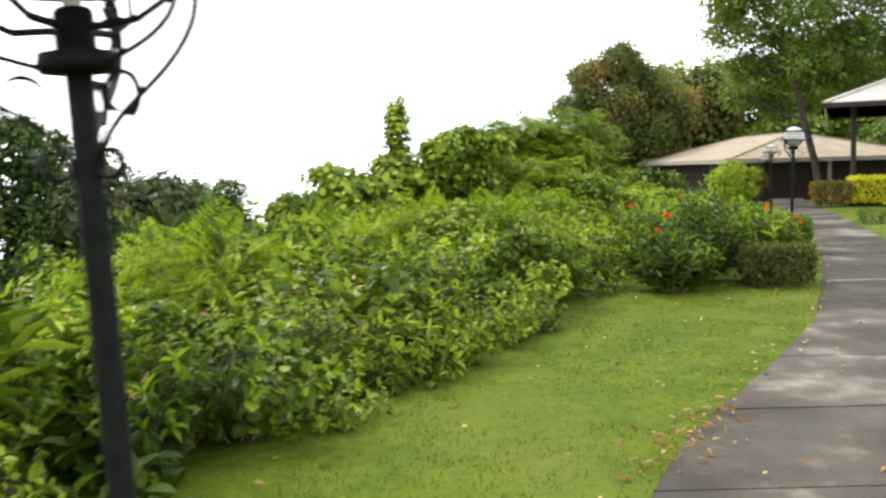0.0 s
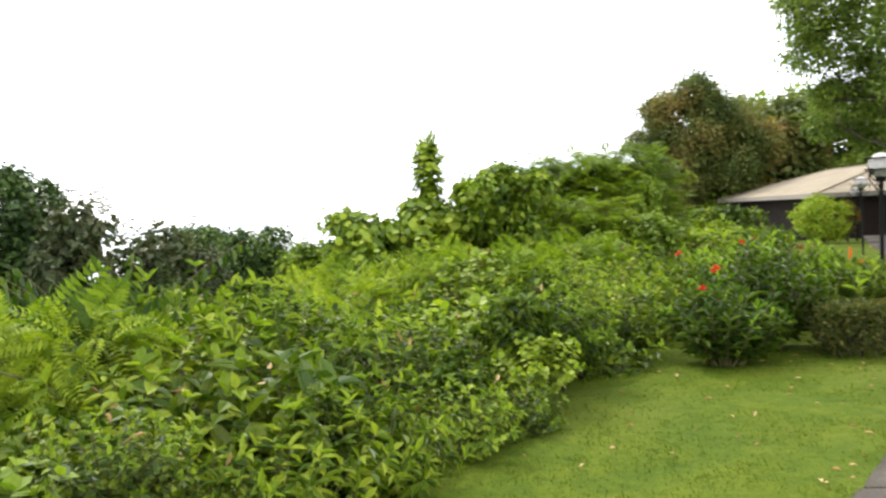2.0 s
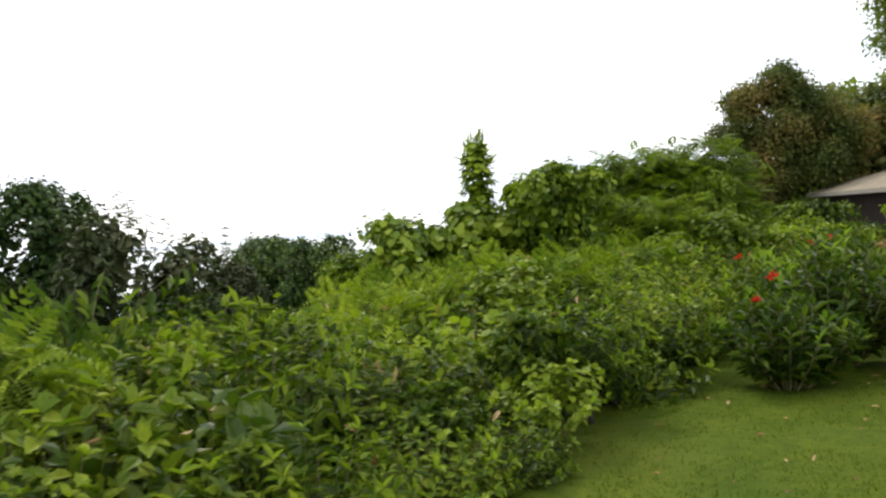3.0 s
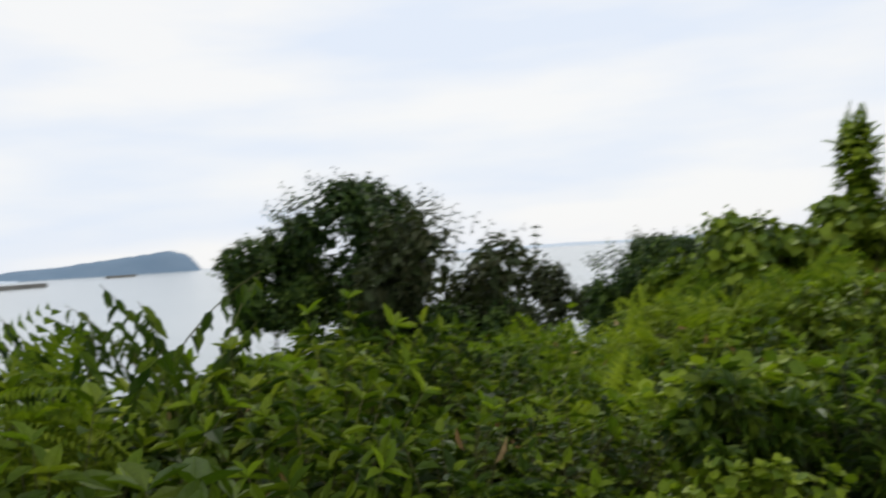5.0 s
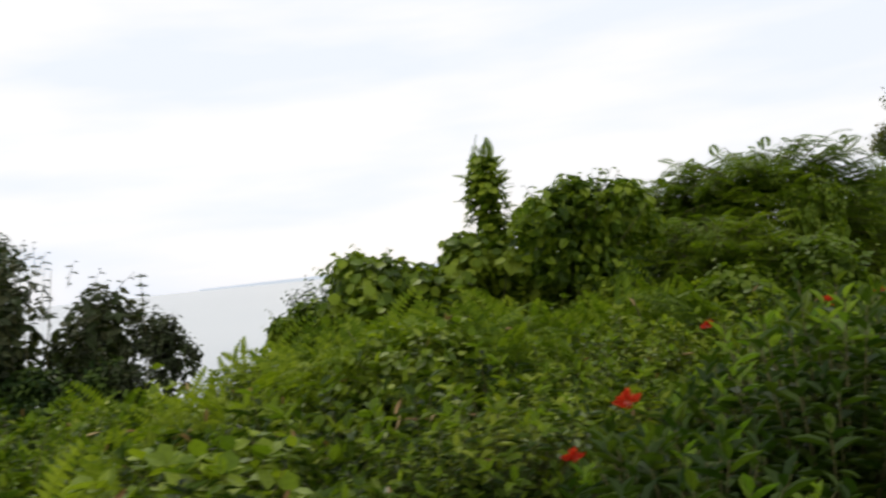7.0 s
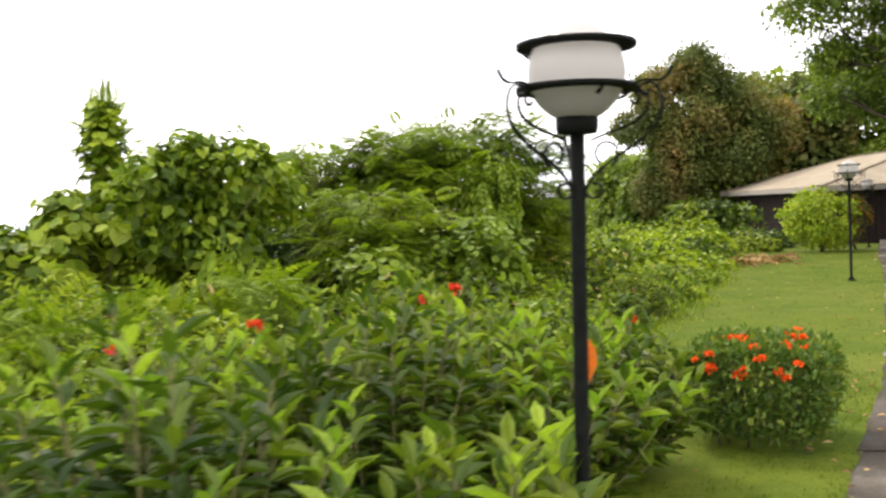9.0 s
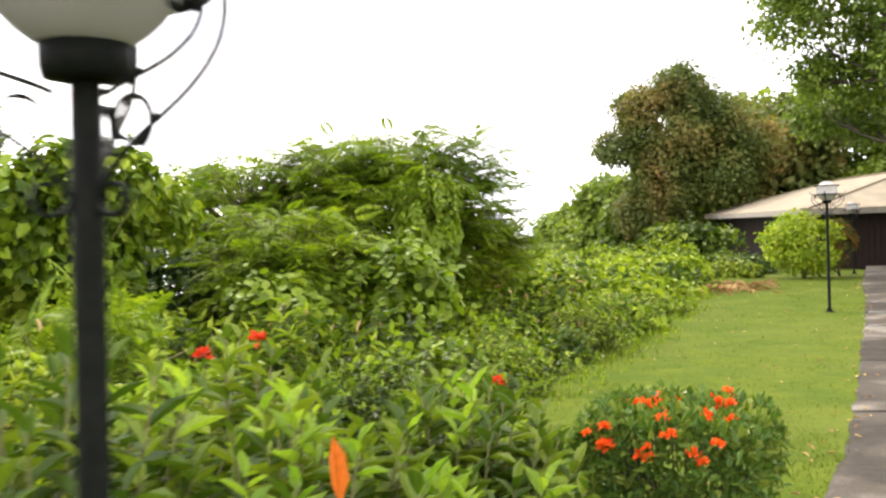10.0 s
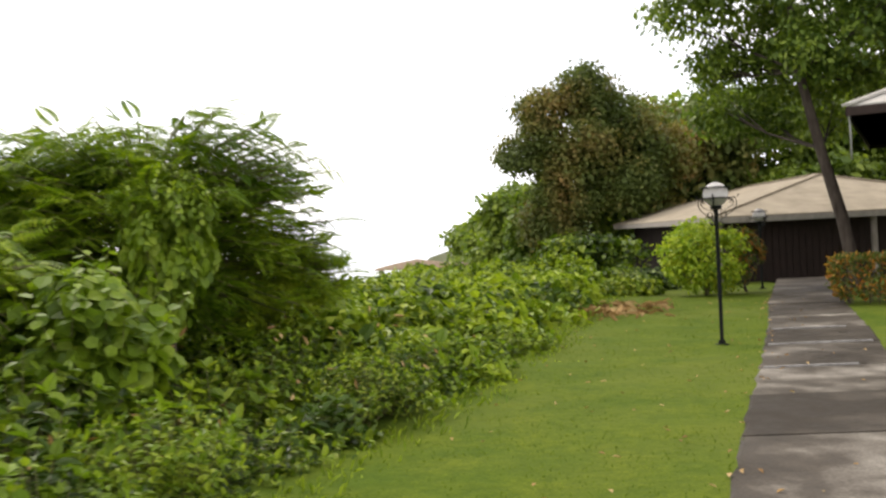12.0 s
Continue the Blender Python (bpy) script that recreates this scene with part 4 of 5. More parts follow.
# ---- trees that rise out of the thicket ----
DARK = shrub_kind(M_DARK, 6300, (1.75, 1.75, 1.65), 0.17, 0.095, 24, template=LEAF, droop=0.5, sprigs=60, reach=0.5, lump=0.33, seed=31, low=-0.8, wide=0.82)
DUSKY = shrub_kind(M_PURPLE, 3400, (0.95, 0.95, 1.15), 0.12, 0.065, 16, template=LEAF, droop=0.5, sprigs=38, reach=0.5, lump=0.34, seed=32, upward=1.4, low=-0.8, wide=0.8)
VINED = shrub_kind(M_VINE, 2600, (1.05, 1.05, 0.95), 0.16, 0.135, 18, template=ROUND, droop=1.0, sprigs=16, reach=0.4, lump=0.38, seed=33, low=-0.6, wide=0.82)
VINED_2 = shrub_kind(M_VINE, 3400, (1.0, 1.0, 0.95), 0.14, 0.095, 18, template=LEAF, droop=0.6, sprigs=26, reach=0.4, lump=0.38, seed=34, low=-0.6, wide=0.82)
VINED_3 = shrub_kind(M_TIP, 2600, (1.05, 1.05, 0.95), 0.15, 0.125, 20, template=ROUND, droop=0.8, sprigs=30, reach=0.4, lump=0.38, seed=38, low=-0.6)


def acacia_kind(size, sprays, seed, length=0.29):
    """An acacia: boughs that reach out in layers and droop at the end, each set with feathery fronds; open inside."""
    rng = np.random.default_rng(seed)
    size = np.array(size, float)
    P, D, N, L, tubes = [], [], [], [], []
    for k in range(sprays):
        d = unit(rng.normal(size=(1, 3)))[0]
        d[2] = d[2] * 0.8 + 0.15
        d /= np.sum(np.abs(d) ** 2.5) ** (1 / 2.5)
        end = d * size * rng.uniform(0.70, 0.95) * (0.92 + 0.2 * noise.noise((d[0] * 1.6, d[1] * 1.6, d[2] * 1.6 + seed)))
        end[2] = min(end[2], size[2] * 0.86)
        start = end * np.array((0.35, 0.35, 0.6)) + np.array((0, 0, -0.08))
        way = end - start
        ln = np.linalg.norm(way)
        flat = np.array((way[0], way[1], 0.0)) / (math.hypot(way[0], way[1]) + 1e-6)
        side = np.array((-flat[1], flat[0], 0.0))
        arch = rng.uniform(0.15, 0.35)
        tubes.append(([tuple(start), tuple((start + end) / 2 + np.array((0, 0, arch * 0.3))), tuple(end)], [0.014, 0.010, 0.006]))
        m = max(5, int(ln * 8))
        for i in range(m):
            u = 0.35 + 0.65 * i / (m - 1)
            P.append(start + way * u + np.array((0, 0, arch * 1.2 * u * (1 - u))))
            s2 = (1 if i % 2 else -1) * (0.95 if i < m - 1 else 0.1)
            D.append(side * s2 + flat * rng.uniform(0.3, 0.9) + np.array((0, 0, rng.uniform(-0.35, 0.45))))
            N.append(np.array((0, 0, 1.0)) + 0.35 * rng.normal(size=3))
            L.append(length * rng.uniform(0.65, 1.25))
    L = np.array(L)
    V, F = scatter(FROND, np.array(P), np.array(D), np.array(N), L, L * 0.62)
    inner = leafy(rng, sprays * 2, size * 0.7, 0.15, 0.09, 22, 0.36, 0.4, LEAF, -0.7)
    return {"crown": mesh_of("crown", *join((V, F), inner), M_ACACIA), "branches": tubes_mesh("twig_mass", tubes, M_STEM, 4), "low": -size[2] * 0.9, "top": size[2]}


ACACIA = acacia_kind((2.3, 2.3, 1.65), 540, 35)
ACACIA_2 = acacia_kind((1.4, 1.4, 1.15), 230, 36)


def spire_kind():
    """A thin column wrapped in creeper and short fronds."""
    rng = np.random.default_rng(37)
    sets = []
    for template, n, ln, wd in ((FROND, 150, 0.28, 0.2), (ROUND, 800, 0.13, 0.11)):
        a, z = rng.uniform(0, 2 * math.pi, n), rng.uniform(-1.1, 0.95, n)
        r = rng.uniform(0.03, 0.29, n) * np.interp(z, [-1.1, -0.4, 0.5, 0.95], [1.5, 1.0, 0.9, 0.5]) * (0.55 if template is FROND else 1.0)
        o = np.column_stack([np.cos(a), np.sin(a), np.zeros(n)])
        P = o * r[:, None] + np.column_stack([np.zeros(n), np.zeros(n), z])
        rise = np.interp(z, [-1.1, 0.3, 0.95], [0.1, 0.5, 2.2]) if template is FROND else np.full(n, -0.8)
        sets.append(scatter(template, P, o + np.column_stack([np.zeros(n), np.zeros(n), rise]) + 0.25 * rng.normal(size=(n, 3)), o * 0.5 + np.array((0, 0, 1.0)), ln * rng.uniform(0.7, 1.2, n), wd * rng.uniform(0.7, 1.2, n)))
    return {"crown": mesh_of("crown", *join(*sets), M_VINE), "branches": tubes_mesh("twig_mass", [([(0, 0, -1.1), (0.03, 0, 0), (0, 0, 0.95)], [0.03, 0.02, 0.008])], M_STEM, 6), "low": -1.1, "top": 1.05}


SPIRE = spire_kind()
plant(DARK, -7.7, 16.5, 2.78, 0.78, "tree", "dark green broadleaf tree with drooping leaves on the slope", "tree", rz=303.6, thick=1.6)
plant(DARK, -8.3, 15.6, 1.9, 0.5, "tree", "dark broadleaf sapling beside the larger tree", "tree", "slope trees")
plant(DARK, -7.3, 16.2, 1.15, 0.85, "shrub", "dark shady growth under the broadleaf tree", "shrub", "shady growth")
plant(DARK, -5.5, 16.6, 0.85, 0.65, "shrub", "dark shady growth under the dusky tree", "shrub", "shady growth")
plant(DUSKY, -5.95, 16.6, 2.2, 1.25, "tree", "thin dusky tree with sparse upright twigs", "tree", thick=1.0)
plant(DUSKY, -4.7, 17.0, 1.35, 0.75, "tree", "small twiggy dark sapling", "tree")
plant(SPIRE, -0.98, 20.4, 3.12, 1.0, "tree", "narrow vine-wrapped sapling rising above the thicket", "tree", stretch=(1.08, 1.08, 1.0))
plant(VINED_2, 0.4, 19.8, 2.6, 1.0, "tree", "small tree draped in green creeper", "tree", "creeper trees")
plant(VINED, -0.9, 19.9, 1.95, 0.95, "tree", "small tree hung with round-leaved creeper", "tree", "creeper trees")
plant(VINED, -2.05, 18.8, 1.8, 0.95, "tree", "low tree hung with round-leaved creeper", "tree", "creeper trees")
plant(VINED_2, -2.9, 18.6, 1.3, 0.75, "tree", "low creeper-covered tree at the thicket's edge", "tree", "creeper trees")
plant(ACACIA_2, 2.0, 21.5, 2.05, 0.9, "tree", "dark feathery acacia in the thicket", "tree", "acacias")
plant(ACACIA_2, 0.8, 23.8, 2.95, 1.25, "tree", "feathery green acacia with layered fronds", "tree", "acacias")
plant(ACACIA, 2.65, 24.7, 3.3, 0.98, "tree", "spreading acacia with bright feathery layered fronds", "tree", "acacias", thick=1.5)
plant(ACACIA_2, 3.9, 25.2, 1.85, 0.7, "tree", "feathery acacia bough leaning over the thicket", "tree", "acacias")
plant(VINED_2, -0.3, 20.5, 1.35, 0.8, "tree", "low creeper-covered tree in the thicket", "tree", "creeper trees")
plant(VINED_2, -1.5, 19.6, 1.2, 0.75, "tree", "low creeper-covered tree in the thicket", "tree", "creeper trees")
plant(VINED_2, 0.9, 19.3, 1.15, 0.7, "tree", "low creeper-covered tree in the thicket", "tree", "creeper trees")
# two dark trees added to stand for a shaded hollow and block the sea
plant(DARK, -1.4, 22.6, 1.5, 0.7, "tree", "dark broadleaf tree added to fill a shaded hollow behind the creepers", "tree", "slope trees")
plant(DARK, 0.6, 21.4, 1.5, 0.6, "tree", "dark broadleaf tree added to fill a shaded hollow behind the creepers", "tree", "slope trees")
plant(VINED_3, 3.45, 23.1, 2.25, 0.95, "creeper", "bright round-leaved creeper climbing the acacia", "creeper", stretch=(0.5, 0.5, 0.9))
plant(VINED_3, 3.2, 21.5, 1.5, 0.9, "shrub", "yellow-green creeper mound over a shrub", "shrub", "creeper mounds")
plant(VINED_3, 2.4, 20.4, 1.2, 0.8, "shrub", "bright green creeper mound over a shrub", "shrub", "creeper mounds")
plant(DARK, -11.4, 35.7, 1.7, 1.35, "tree", "dark broadleaf tree lower down the slope", "tree", "slope trees")
plant(DARK, -8.2, 33.0, 1.55, 0.95, "tree", "dark broadleaf tree lower down the slope", "tree", "slope trees")
plant(DARK, -14.0, 43.7, 1.6, 1.5, "tree", "dark broadleaf tree lower down the slope", "tree", "slope trees")


def arching_sapling(x, y, top, seed):
    """A young plant whose long shoots arch out, hung with pairs of leaves."""
    rng = np.random.default_rng(seed)
    g = ground_z(x, y) - 0.05
    t = thing("sapling", x, y, g, "young sapling with long arching leafy shoots", "sapling", "saplings")
    tubes, P, D, N, S = [], [], [], [], []
    h = top - g
    for k in range(11):
        a = rng.uniform(0, 2 * math.pi)
        out = rng.uniform(0.35, 1.05)
        hh = h * rng.uniform(0.78, 1.0)
        pts = [np.array((0, 0, h * 0.25))]
        for u in np.linspace(0.15, 1, 9):
            pts.append(np.array((math.cos(a) * out * u ** 1.6, math.sin(a) * out * u ** 1.6, h * 0.25 + (hh - h * 0.25) * (1.25 * u - 0.25 * u ** 3))))
        tubes.append(([tuple(p) for p in pts], [0.010 - 0.0009 * i for i in range(len(pts))]))
        for i in range(19):
            u = 3.0 + 6.0 * i / 19
            j = int(u)
            p = pts[j] + (pts[min(j + 1, 9)] - pts[j]) * (u - j)
            way = pts[min(j + 1, 9)] - pts[j - 1]
            way /= np.linalg.norm(way)
            side = np.cross(way, (0, 0, 1.0))
            side /= np.linalg.norm(side) + 1e-6
            P.append(p)
            D.append(side * (1 if i % 2 else -1) * 0.7 + np.array((0, 0, -0.8)) + 0.2 * rng.normal(size=3))
            N.append(way + np.array((0, 0, 0.5)) + 0.2 * rng.normal(size=3))
            S.append(rng.uniform(0.8, 1.15))
    S = np.array(S)
    V, F = scatter(LANCE, np.array(P), np.array(D), np.array(N), 0.125 * S, 0.055 * S)
    part("foliage", mesh_of("foliage", V, F, M_HIB), None, t)
    for tube in tubes:
        part("shoot", tubes_mesh("shoot", [tube], M_STEM, 5), None, t)
    part("trunk", tubes_mesh("trunk", [([(0, 0, -0.1), (0.01, 0.02, h * 0.15), (0, 0, h * 0.27)], [0.02, 0.016, 0.011])], M_STEM, 6), None, t)


arching_sapling(-2.1, 8.6, 1.52, 41)
arching_sapling(-2.35, 9.35, 1.5, 42)


def whorled_sapling(x, y, top):
    """A thin bare stem that carries whorls of short leaves towards its tip."""
    rng = np.random.default_rng(43)
    g = ground_z(x, y) - 0.05
    h = top - g
    t = thing("sapling", x, y, g, "thin dark sapling with whorls of short leaves", "sapling", "saplings")
    part("stem", tubes_mesh("stem", [([(0, 0, -0.05), (0.03, 0, h * 0.5), (0, 0.02, h)], [0.02, 0.014, 0.004])], M_STEM, 5), None, t)
    P, D = [], []
    for k in range(5):
        for i in range(6):
            a = i * math.pi / 3 + k * 0.5 + rng.uniform(-0.2, 0.2)
            P.append((0, 0.02, h - 0.12 * k))
            D.append((math.cos(a), math.sin(a), rng.uniform(0.1, 0.7)))
    n = len(P)
    part("foliage", mesh_of("foliage", *scatter(LANCE, np.array(P), np.array(D), np.tile((0, 0, 1.0), (n, 1)), 0.12 * rng.uniform(0.5, 1.1, n), np.full(n, 0.035)), M_DARK), None, t)


whorled_sapling(-4.55, 17.1, 1.74)


# ---- flowering shrubs by the second lamp ----
def flower(rng, r=0.045):
    """A loose head of many small petals."""
    n = 26
    d = sphere_dirs(rng, n)
    d[:, 2] = np.abs(d[:, 2]) + 0.1
    return scatter(LEAF, d * r * 0.35, d + 0.35 * rng.normal(size=(n, 3)), sphere_dirs(rng, n), r * rng.uniform(0.6, 1.1, n), r * 0.5)


FLOWERS = [mesh_of("flower", *flower(np.random.default_rng(50 + k)), M_PETAL) for k in range(4)]
CLUSTERS = [mesh_of("flower", *flower(np.random.default_rng(60 + k), 0.042), M_ORANGE) for k in range(4)]


def hibiscus(x, y, height, spread, stems, seed, label, flowers=()):
    rng = np.random.default_rng(seed)
    t = thing("flowering_shrub", x, y, 0.0, label, "shrub", "flowering shrubs")
    tubes, P, D, N, S, young = [], [], [], [], [], []
    for k in range(stems):
        a, r = rng.uniform(0, 2 * math.pi), spread * math.sqrt(rng.random())
        hh = height * (1.0 - 0.45 * (r / spread) ** 2.2) * rng.uniform(0.84, 1.08)
        tip = np.array((r * math.cos(a), r * math.sin(a), hh))
        root = np.array((r * math.cos(a) * 0.25, r * math.sin(a) * 0.25, 0.0))
        mid = root * 0.4 + tip * 0.6 - np.array((0, 0, hh * 0.06))
        tubes.append(([tuple(root), tuple(mid), tuple(tip)], [0.010, 0.007, 0.003]))
        is_young = rng.random() < (0.5 if seed == 75 else 0.26)
        m = int(15 + hh * 12)
        for i in range(m):
            u = 0.22 + 0.78 * i / (m - 1)
            p = mid + (tip - mid) * (u - 0.6) / 0.4 if u > 0.6 else root + (mid - root) * u / 0.6
            ang = i * 2.4 + k
            rise = 0.35 + 1.3 * max(0.0, u - 0.85) / 0.15 - 0.4 * (1 - u)
            P.append(p)
            D.append((math.cos(ang), math.sin(ang), rise + 0.2 * rng.normal()))
            N.append((-0.4 * math.cos(ang), -0.4 * math.sin(ang), 1.0))
            S.append(rng.uniform(0.7, 1.2) * (0.75 if u > 0.93 else 1.0))
            young.append(is_young and u > 0.86)
    P, D, N, S, young = np.array(P), np.array(D), np.array(N), np.array(S), np.array(young)
    for flag, mat, nm in ((False, M_HIB, "foliage"), (True, M_YOUNG, "young_growth")):
        i = young == flag
        if i.any():
            V, F = scatter(LANCE, P[i], D[i], N[i], 0.148 * S[i], 0.062 * S[i])
            tagged(part(nm, mesh_of(nm, V, F, mat), None, t, "bright yellow-green young leaves" if flag else ""), kind="stuff")
    tagged(part("stem_mass", tubes_mesh("stem_mass", tubes, M_STEM, 5), None, t), kind="stuff")
    for fx, fy, fz in flowers:
        part("flower", FLOWERS[rng.integers(0, 4)], None, t, "small red flower head", pose(fx - x, fy - y, fz, rng.uniform(-30, 30), rng.uniform(-30, 30), 0) @ Matrix.Scale(rng.uniform(0.7, 1.05), 4))
    return t


hibiscus(2.75, 11.4, 0.8, 0.62, 70, 71, "leafy flowering shrub with a few red flowers", [(2.62, 10.97, 0.95), (2.45, 10.75, 0.80)])
hibiscus(3.3, 12.3, 1.2, 0.75, 66, 72, "tall leafy flowering shrub beside the lamp post")
hibiscus(3.05, 13.6, 1.0, 0.65, 60, 73, "leafy flowering shrub with red flowers", [(2.67, 13.4, 0.98)])
hibiscus(3.75, 13.6, 1.15, 0.7, 66, 74, "leafy flowering shrub beside the lamp post", [(3.35, 13.2, 1.1)])
near_shrub = hibiscus(4.35, 13.95, 0.98, 0.6, 56, 75, "leafy flowering shrub with bright young shoots")
hibiscus(3.8, 14.9, 1.05, 0.65, 56, 76, "leafy flowering shrub with red flowers", [(3.9, 15.0, 1.06), (3.72, 14.85, 1.02)])
hibiscus(4.3, 12.32, 0.92, 0.45, 46, 78, "leafy flowering shrub behind the small clipped hedge")
hibiscus(4.75, 15.0, 0.85, 0.55, 50, 77, "low leafy flowering shrub at the lawn's edge", [(4.9, 15.2, 0.84)])


def withered_leaf(x, y, z, shrub):
    V, F = scatter(LANCE, np.array([(0, 0, 0.0)]), np.array([(0.1, 0.05, -1.0)]), np.array([(0.5, -0.9, 0.1)]), np.array([0.19]), np.array([0.055]))
    part("withered_leaf", mesh_of("withered_leaf", V, F, M_RUST), None, shrub, "long rust-red withered leaf", pose(x - 4.35, y - 13.95, z))


withered_leaf(4.62, 13.45, 1.0, near_shrub)


# ---- clipped hedges ----
def hedge(x, y, sx, sy, h, material, n, length, width, seed, label, rz=0.0, flowers=0, z=0.0, rough=0.04):
    rng = np.random.default_rng(seed)
    t = thing("hedge", x, y, z, label, "hedge", "clipped hedges", rz=rz)
    u = rng.uniform(-1, 1, (n, 3))
    f = rng.random(n)
    area = np.array([sx * sy, sy * h * 2, sx * h * 2])
    c = np.cumsum(area / area.sum())
    ax = np.where(f < c[0], 2, np.where(f < c[1], 0, 1))
    d = np.zeros((n, 3))
    for i in range(n):
        s = 1.0 if ax[i] == 2 else math.copysign(1.0, u[i, ax[i]])
        u[i, ax[i]] = s * rng.uniform(0.72, 1.0)
        d[i, ax[i]] = s
    k = np.sum(u ** 4, axis=1) ** 0.25
    u = u / np.maximum(k, 1.0)[:, None] ** 0.8
    lift = (u[:, 2] + 1) / 2
    P = np.column_stack([u[:, 0] * sx / 2 * (0.82 + 0.18 * np.minimum(lift * 2.2, 1)), u[:, 1] * sy / 2 * (0.82 + 0.18 * np.minimum(lift * 2.2, 1)), h * (0.10 + 0.90 * lift)]) + rng.normal(0, rough * 0.5, (n, 3))
    P[:, 2] = np.maximum(P[:, 2], 0.03)
    D = d * 0.7 + rng.normal(size=(n, 3)) * 0.6 + np.array((0, 0, 0.35))
    V, F = scatter(LEAF, P, D, d + 0.5 * rng.normal(size=(n, 3)) + np.array((0, 0, 0.5)), length * rng.uniform(0.6, 1.2, n), width * rng.uniform(0.7, 1.2, n))
    part("foliage", mesh_of("foliage", V, F, material), None, t)
    tubes = []
    for _ in range(26):
        a, b = rng.uniform(-0.4, 0.4) * sx, rng.uniform(-0.4, 0.4) * sy
        tubes.append(([(a * 0.8, b * 0.8, -0.04), (a, b, h * 0.45), (a * 1.1, b * 1.1, h * 0.9)], [0.008, 0.006, 0.003]))
    tagged(part("stem_mass", tubes_mesh("stem_mass", tubes, M_BARK, 5), None, t), kind="stuff")
    for k in range(flowers):
        fx, fy, fz = (rng.uniform(-0.4, 0.4) * sx, rng.uniform(-0.46, 0.36) * sy, h * rng.uniform(0.95, 1.03)) if k % 3 else (rng.uniform(-0.38, 0.38) * sx, -0.5 * sy, h * rng.uniform(0.72, 0.95))
        part("flower", CLUSTERS[rng.integers(0, 4)], None, t, "orange-red flower cluster", pose(fx, fy, fz, rng.uniform(-25, 25), rng.uniform(-25, 25), 0) @ Matrix.Scale(rng.uniform(0.55, 0.85), 4))
    return t


hedge(5.72, 15.75, 0.86, 0.86, 0.62, M_IXORA, 6000, 0.06, 0.027, 81, "small clipped hedge topped with orange-red flower clusters", rz=-20, flowers=38)
hedge(4.15, 11.7, 0.9, 0.6, 0.5, M_OLIVE, 4200, 0.06, 0.027, 82, "small clipped green hedge on the lawn's corner", rz=-5)
hedge(13.0, 31.4, 1.3, 1.1, 0.85, M_CROTON, 2200, 0.10, 0.045, 83, "clipped red and green croton hedge by the path", rz=-20)
hedge(14.4, 31.2, 1.9, 1.1, 1.0, M_YELLOW, 2600, 0.10, 0.05, 84, "clipped golden-yellow hedge before the bungalow", rz=-20)
hedge(10.6, 22.8, 1.0, 0.7, 0.3, M_IXORA, 900, 0.07, 0.03, 85, "low green border plants beside the path", rz=-20)

LEMON = shrub_kind(M_LEMON, 2300, (1.15, 1.0, 0.85), 0.12, 0.07, 22, sprigs=34, reach=0.3, lump=0.42, seed=91, low=-0.9)
CROTON = shrub_kind(M_CROTON, 700, (0.5, 0.5, 0.65), 0.12, 0.05, 8, sprigs=8, reach=0.3, seed=92)
ROUNDB = shrub_kind(M_THICKET, 1800, (1.3, 1.3, 0.95), 0.16, 0.11, 14, sprigs=8, reach=0.3, seed=93)
plant(LEMON, 11.05, 35.4, 1.62, 1.0, "shrub", "rounded lemon-green shrub at the end of the lawn", "shrub")
plant(CROTON, 12.1, 36.2, 1.35, 1.0, "shrub", "reddish-brown croton shrub by the path", "shrub")
plant(ROUNDB, 9.3, 43.0, 1.75, 1.15, "shrub", "large rounded green shrub beside the bungalow", "shrub")
plant(ROUNDB, 10.2, 39.2, 0.75, 0.8, "shrub", "low green shrub before the bungalow's veranda", "shrub")
plant(ROUNDB, 9.4, 37.0, 0.6, 0.7, "shrub", "low green shrub at the thicket's edge", "shrub")


def litter():
    rng = np.random.default_rng(95)
    n = 260
    P = np.column_stack([rng.normal(8.35, 0.55, n), rng.normal(31.8, 0.8, n), rng.uniform(0.02, 0.14, n)])
    V1 = scatter(LANCE, P, rng.normal(size=(n, 3)) * np.array((1, 1, 0.25)), rng.normal(size=(n, 3)) * 0.5 + np.array((0, 0, 1.0)), rng.uniform(0.12, 0.4, n), rng.uniform(0.03, 0.07, n))
    n2 = 420
    y = rng.uniform(2.5, 34, n2)
    k = rng.random(n2)
    x = np.array([(bush_x(b) + (path_x(b) - bush_x(b)) * c) if e < 0.5 else path_x(b) + rng.normal(0, 0.10) if e < 0.85 else path_x(b) + PATH_WIDE * c for b, c, e in zip(y, rng.random(n2), k)])
    P2 = np.column_stack([x, y, np.full(n2, 0.045)])
    V2 = scatter(LEAF, P2, rng.normal(size=(n2, 3)) * np.array((1, 1, 0.15)), rng.normal(size=(n2, 3)) * 0.25 + np.array((0, 0, 1.0)), rng.uniform(0.03, 0.07, n2), rng.uniform(0.018, 0.035, n2))
    n3 = 80
    P3 = np.column_stack([rng.normal(1.42, 0.13, n3), rng.normal(5.3, 0.4, n3), rng.uniform(0.03, 0.07, n3)])
    P3[:, 0] += (P3[:, 1] - 5.3) * 0.55
    V3 = scatter(LANCE, P3, rng.normal(size=(n3, 3)) * np.array((1, 1, 0.2)), rng.normal(size=(n3, 3)) * 0.4 + np.array((0, 0, 1.0)), rng.uniform(0.04, 0.10, n3), rng.uniform(0.012, 0.025, n3))
    tagged(new("fallen_leaves", mesh_of("fallen_leaves", *join(V1, V2, V3), M_LITTER)), "dry brown fallen leaves on lawn and path", "fallen leaves", kind="stuff")


litter()


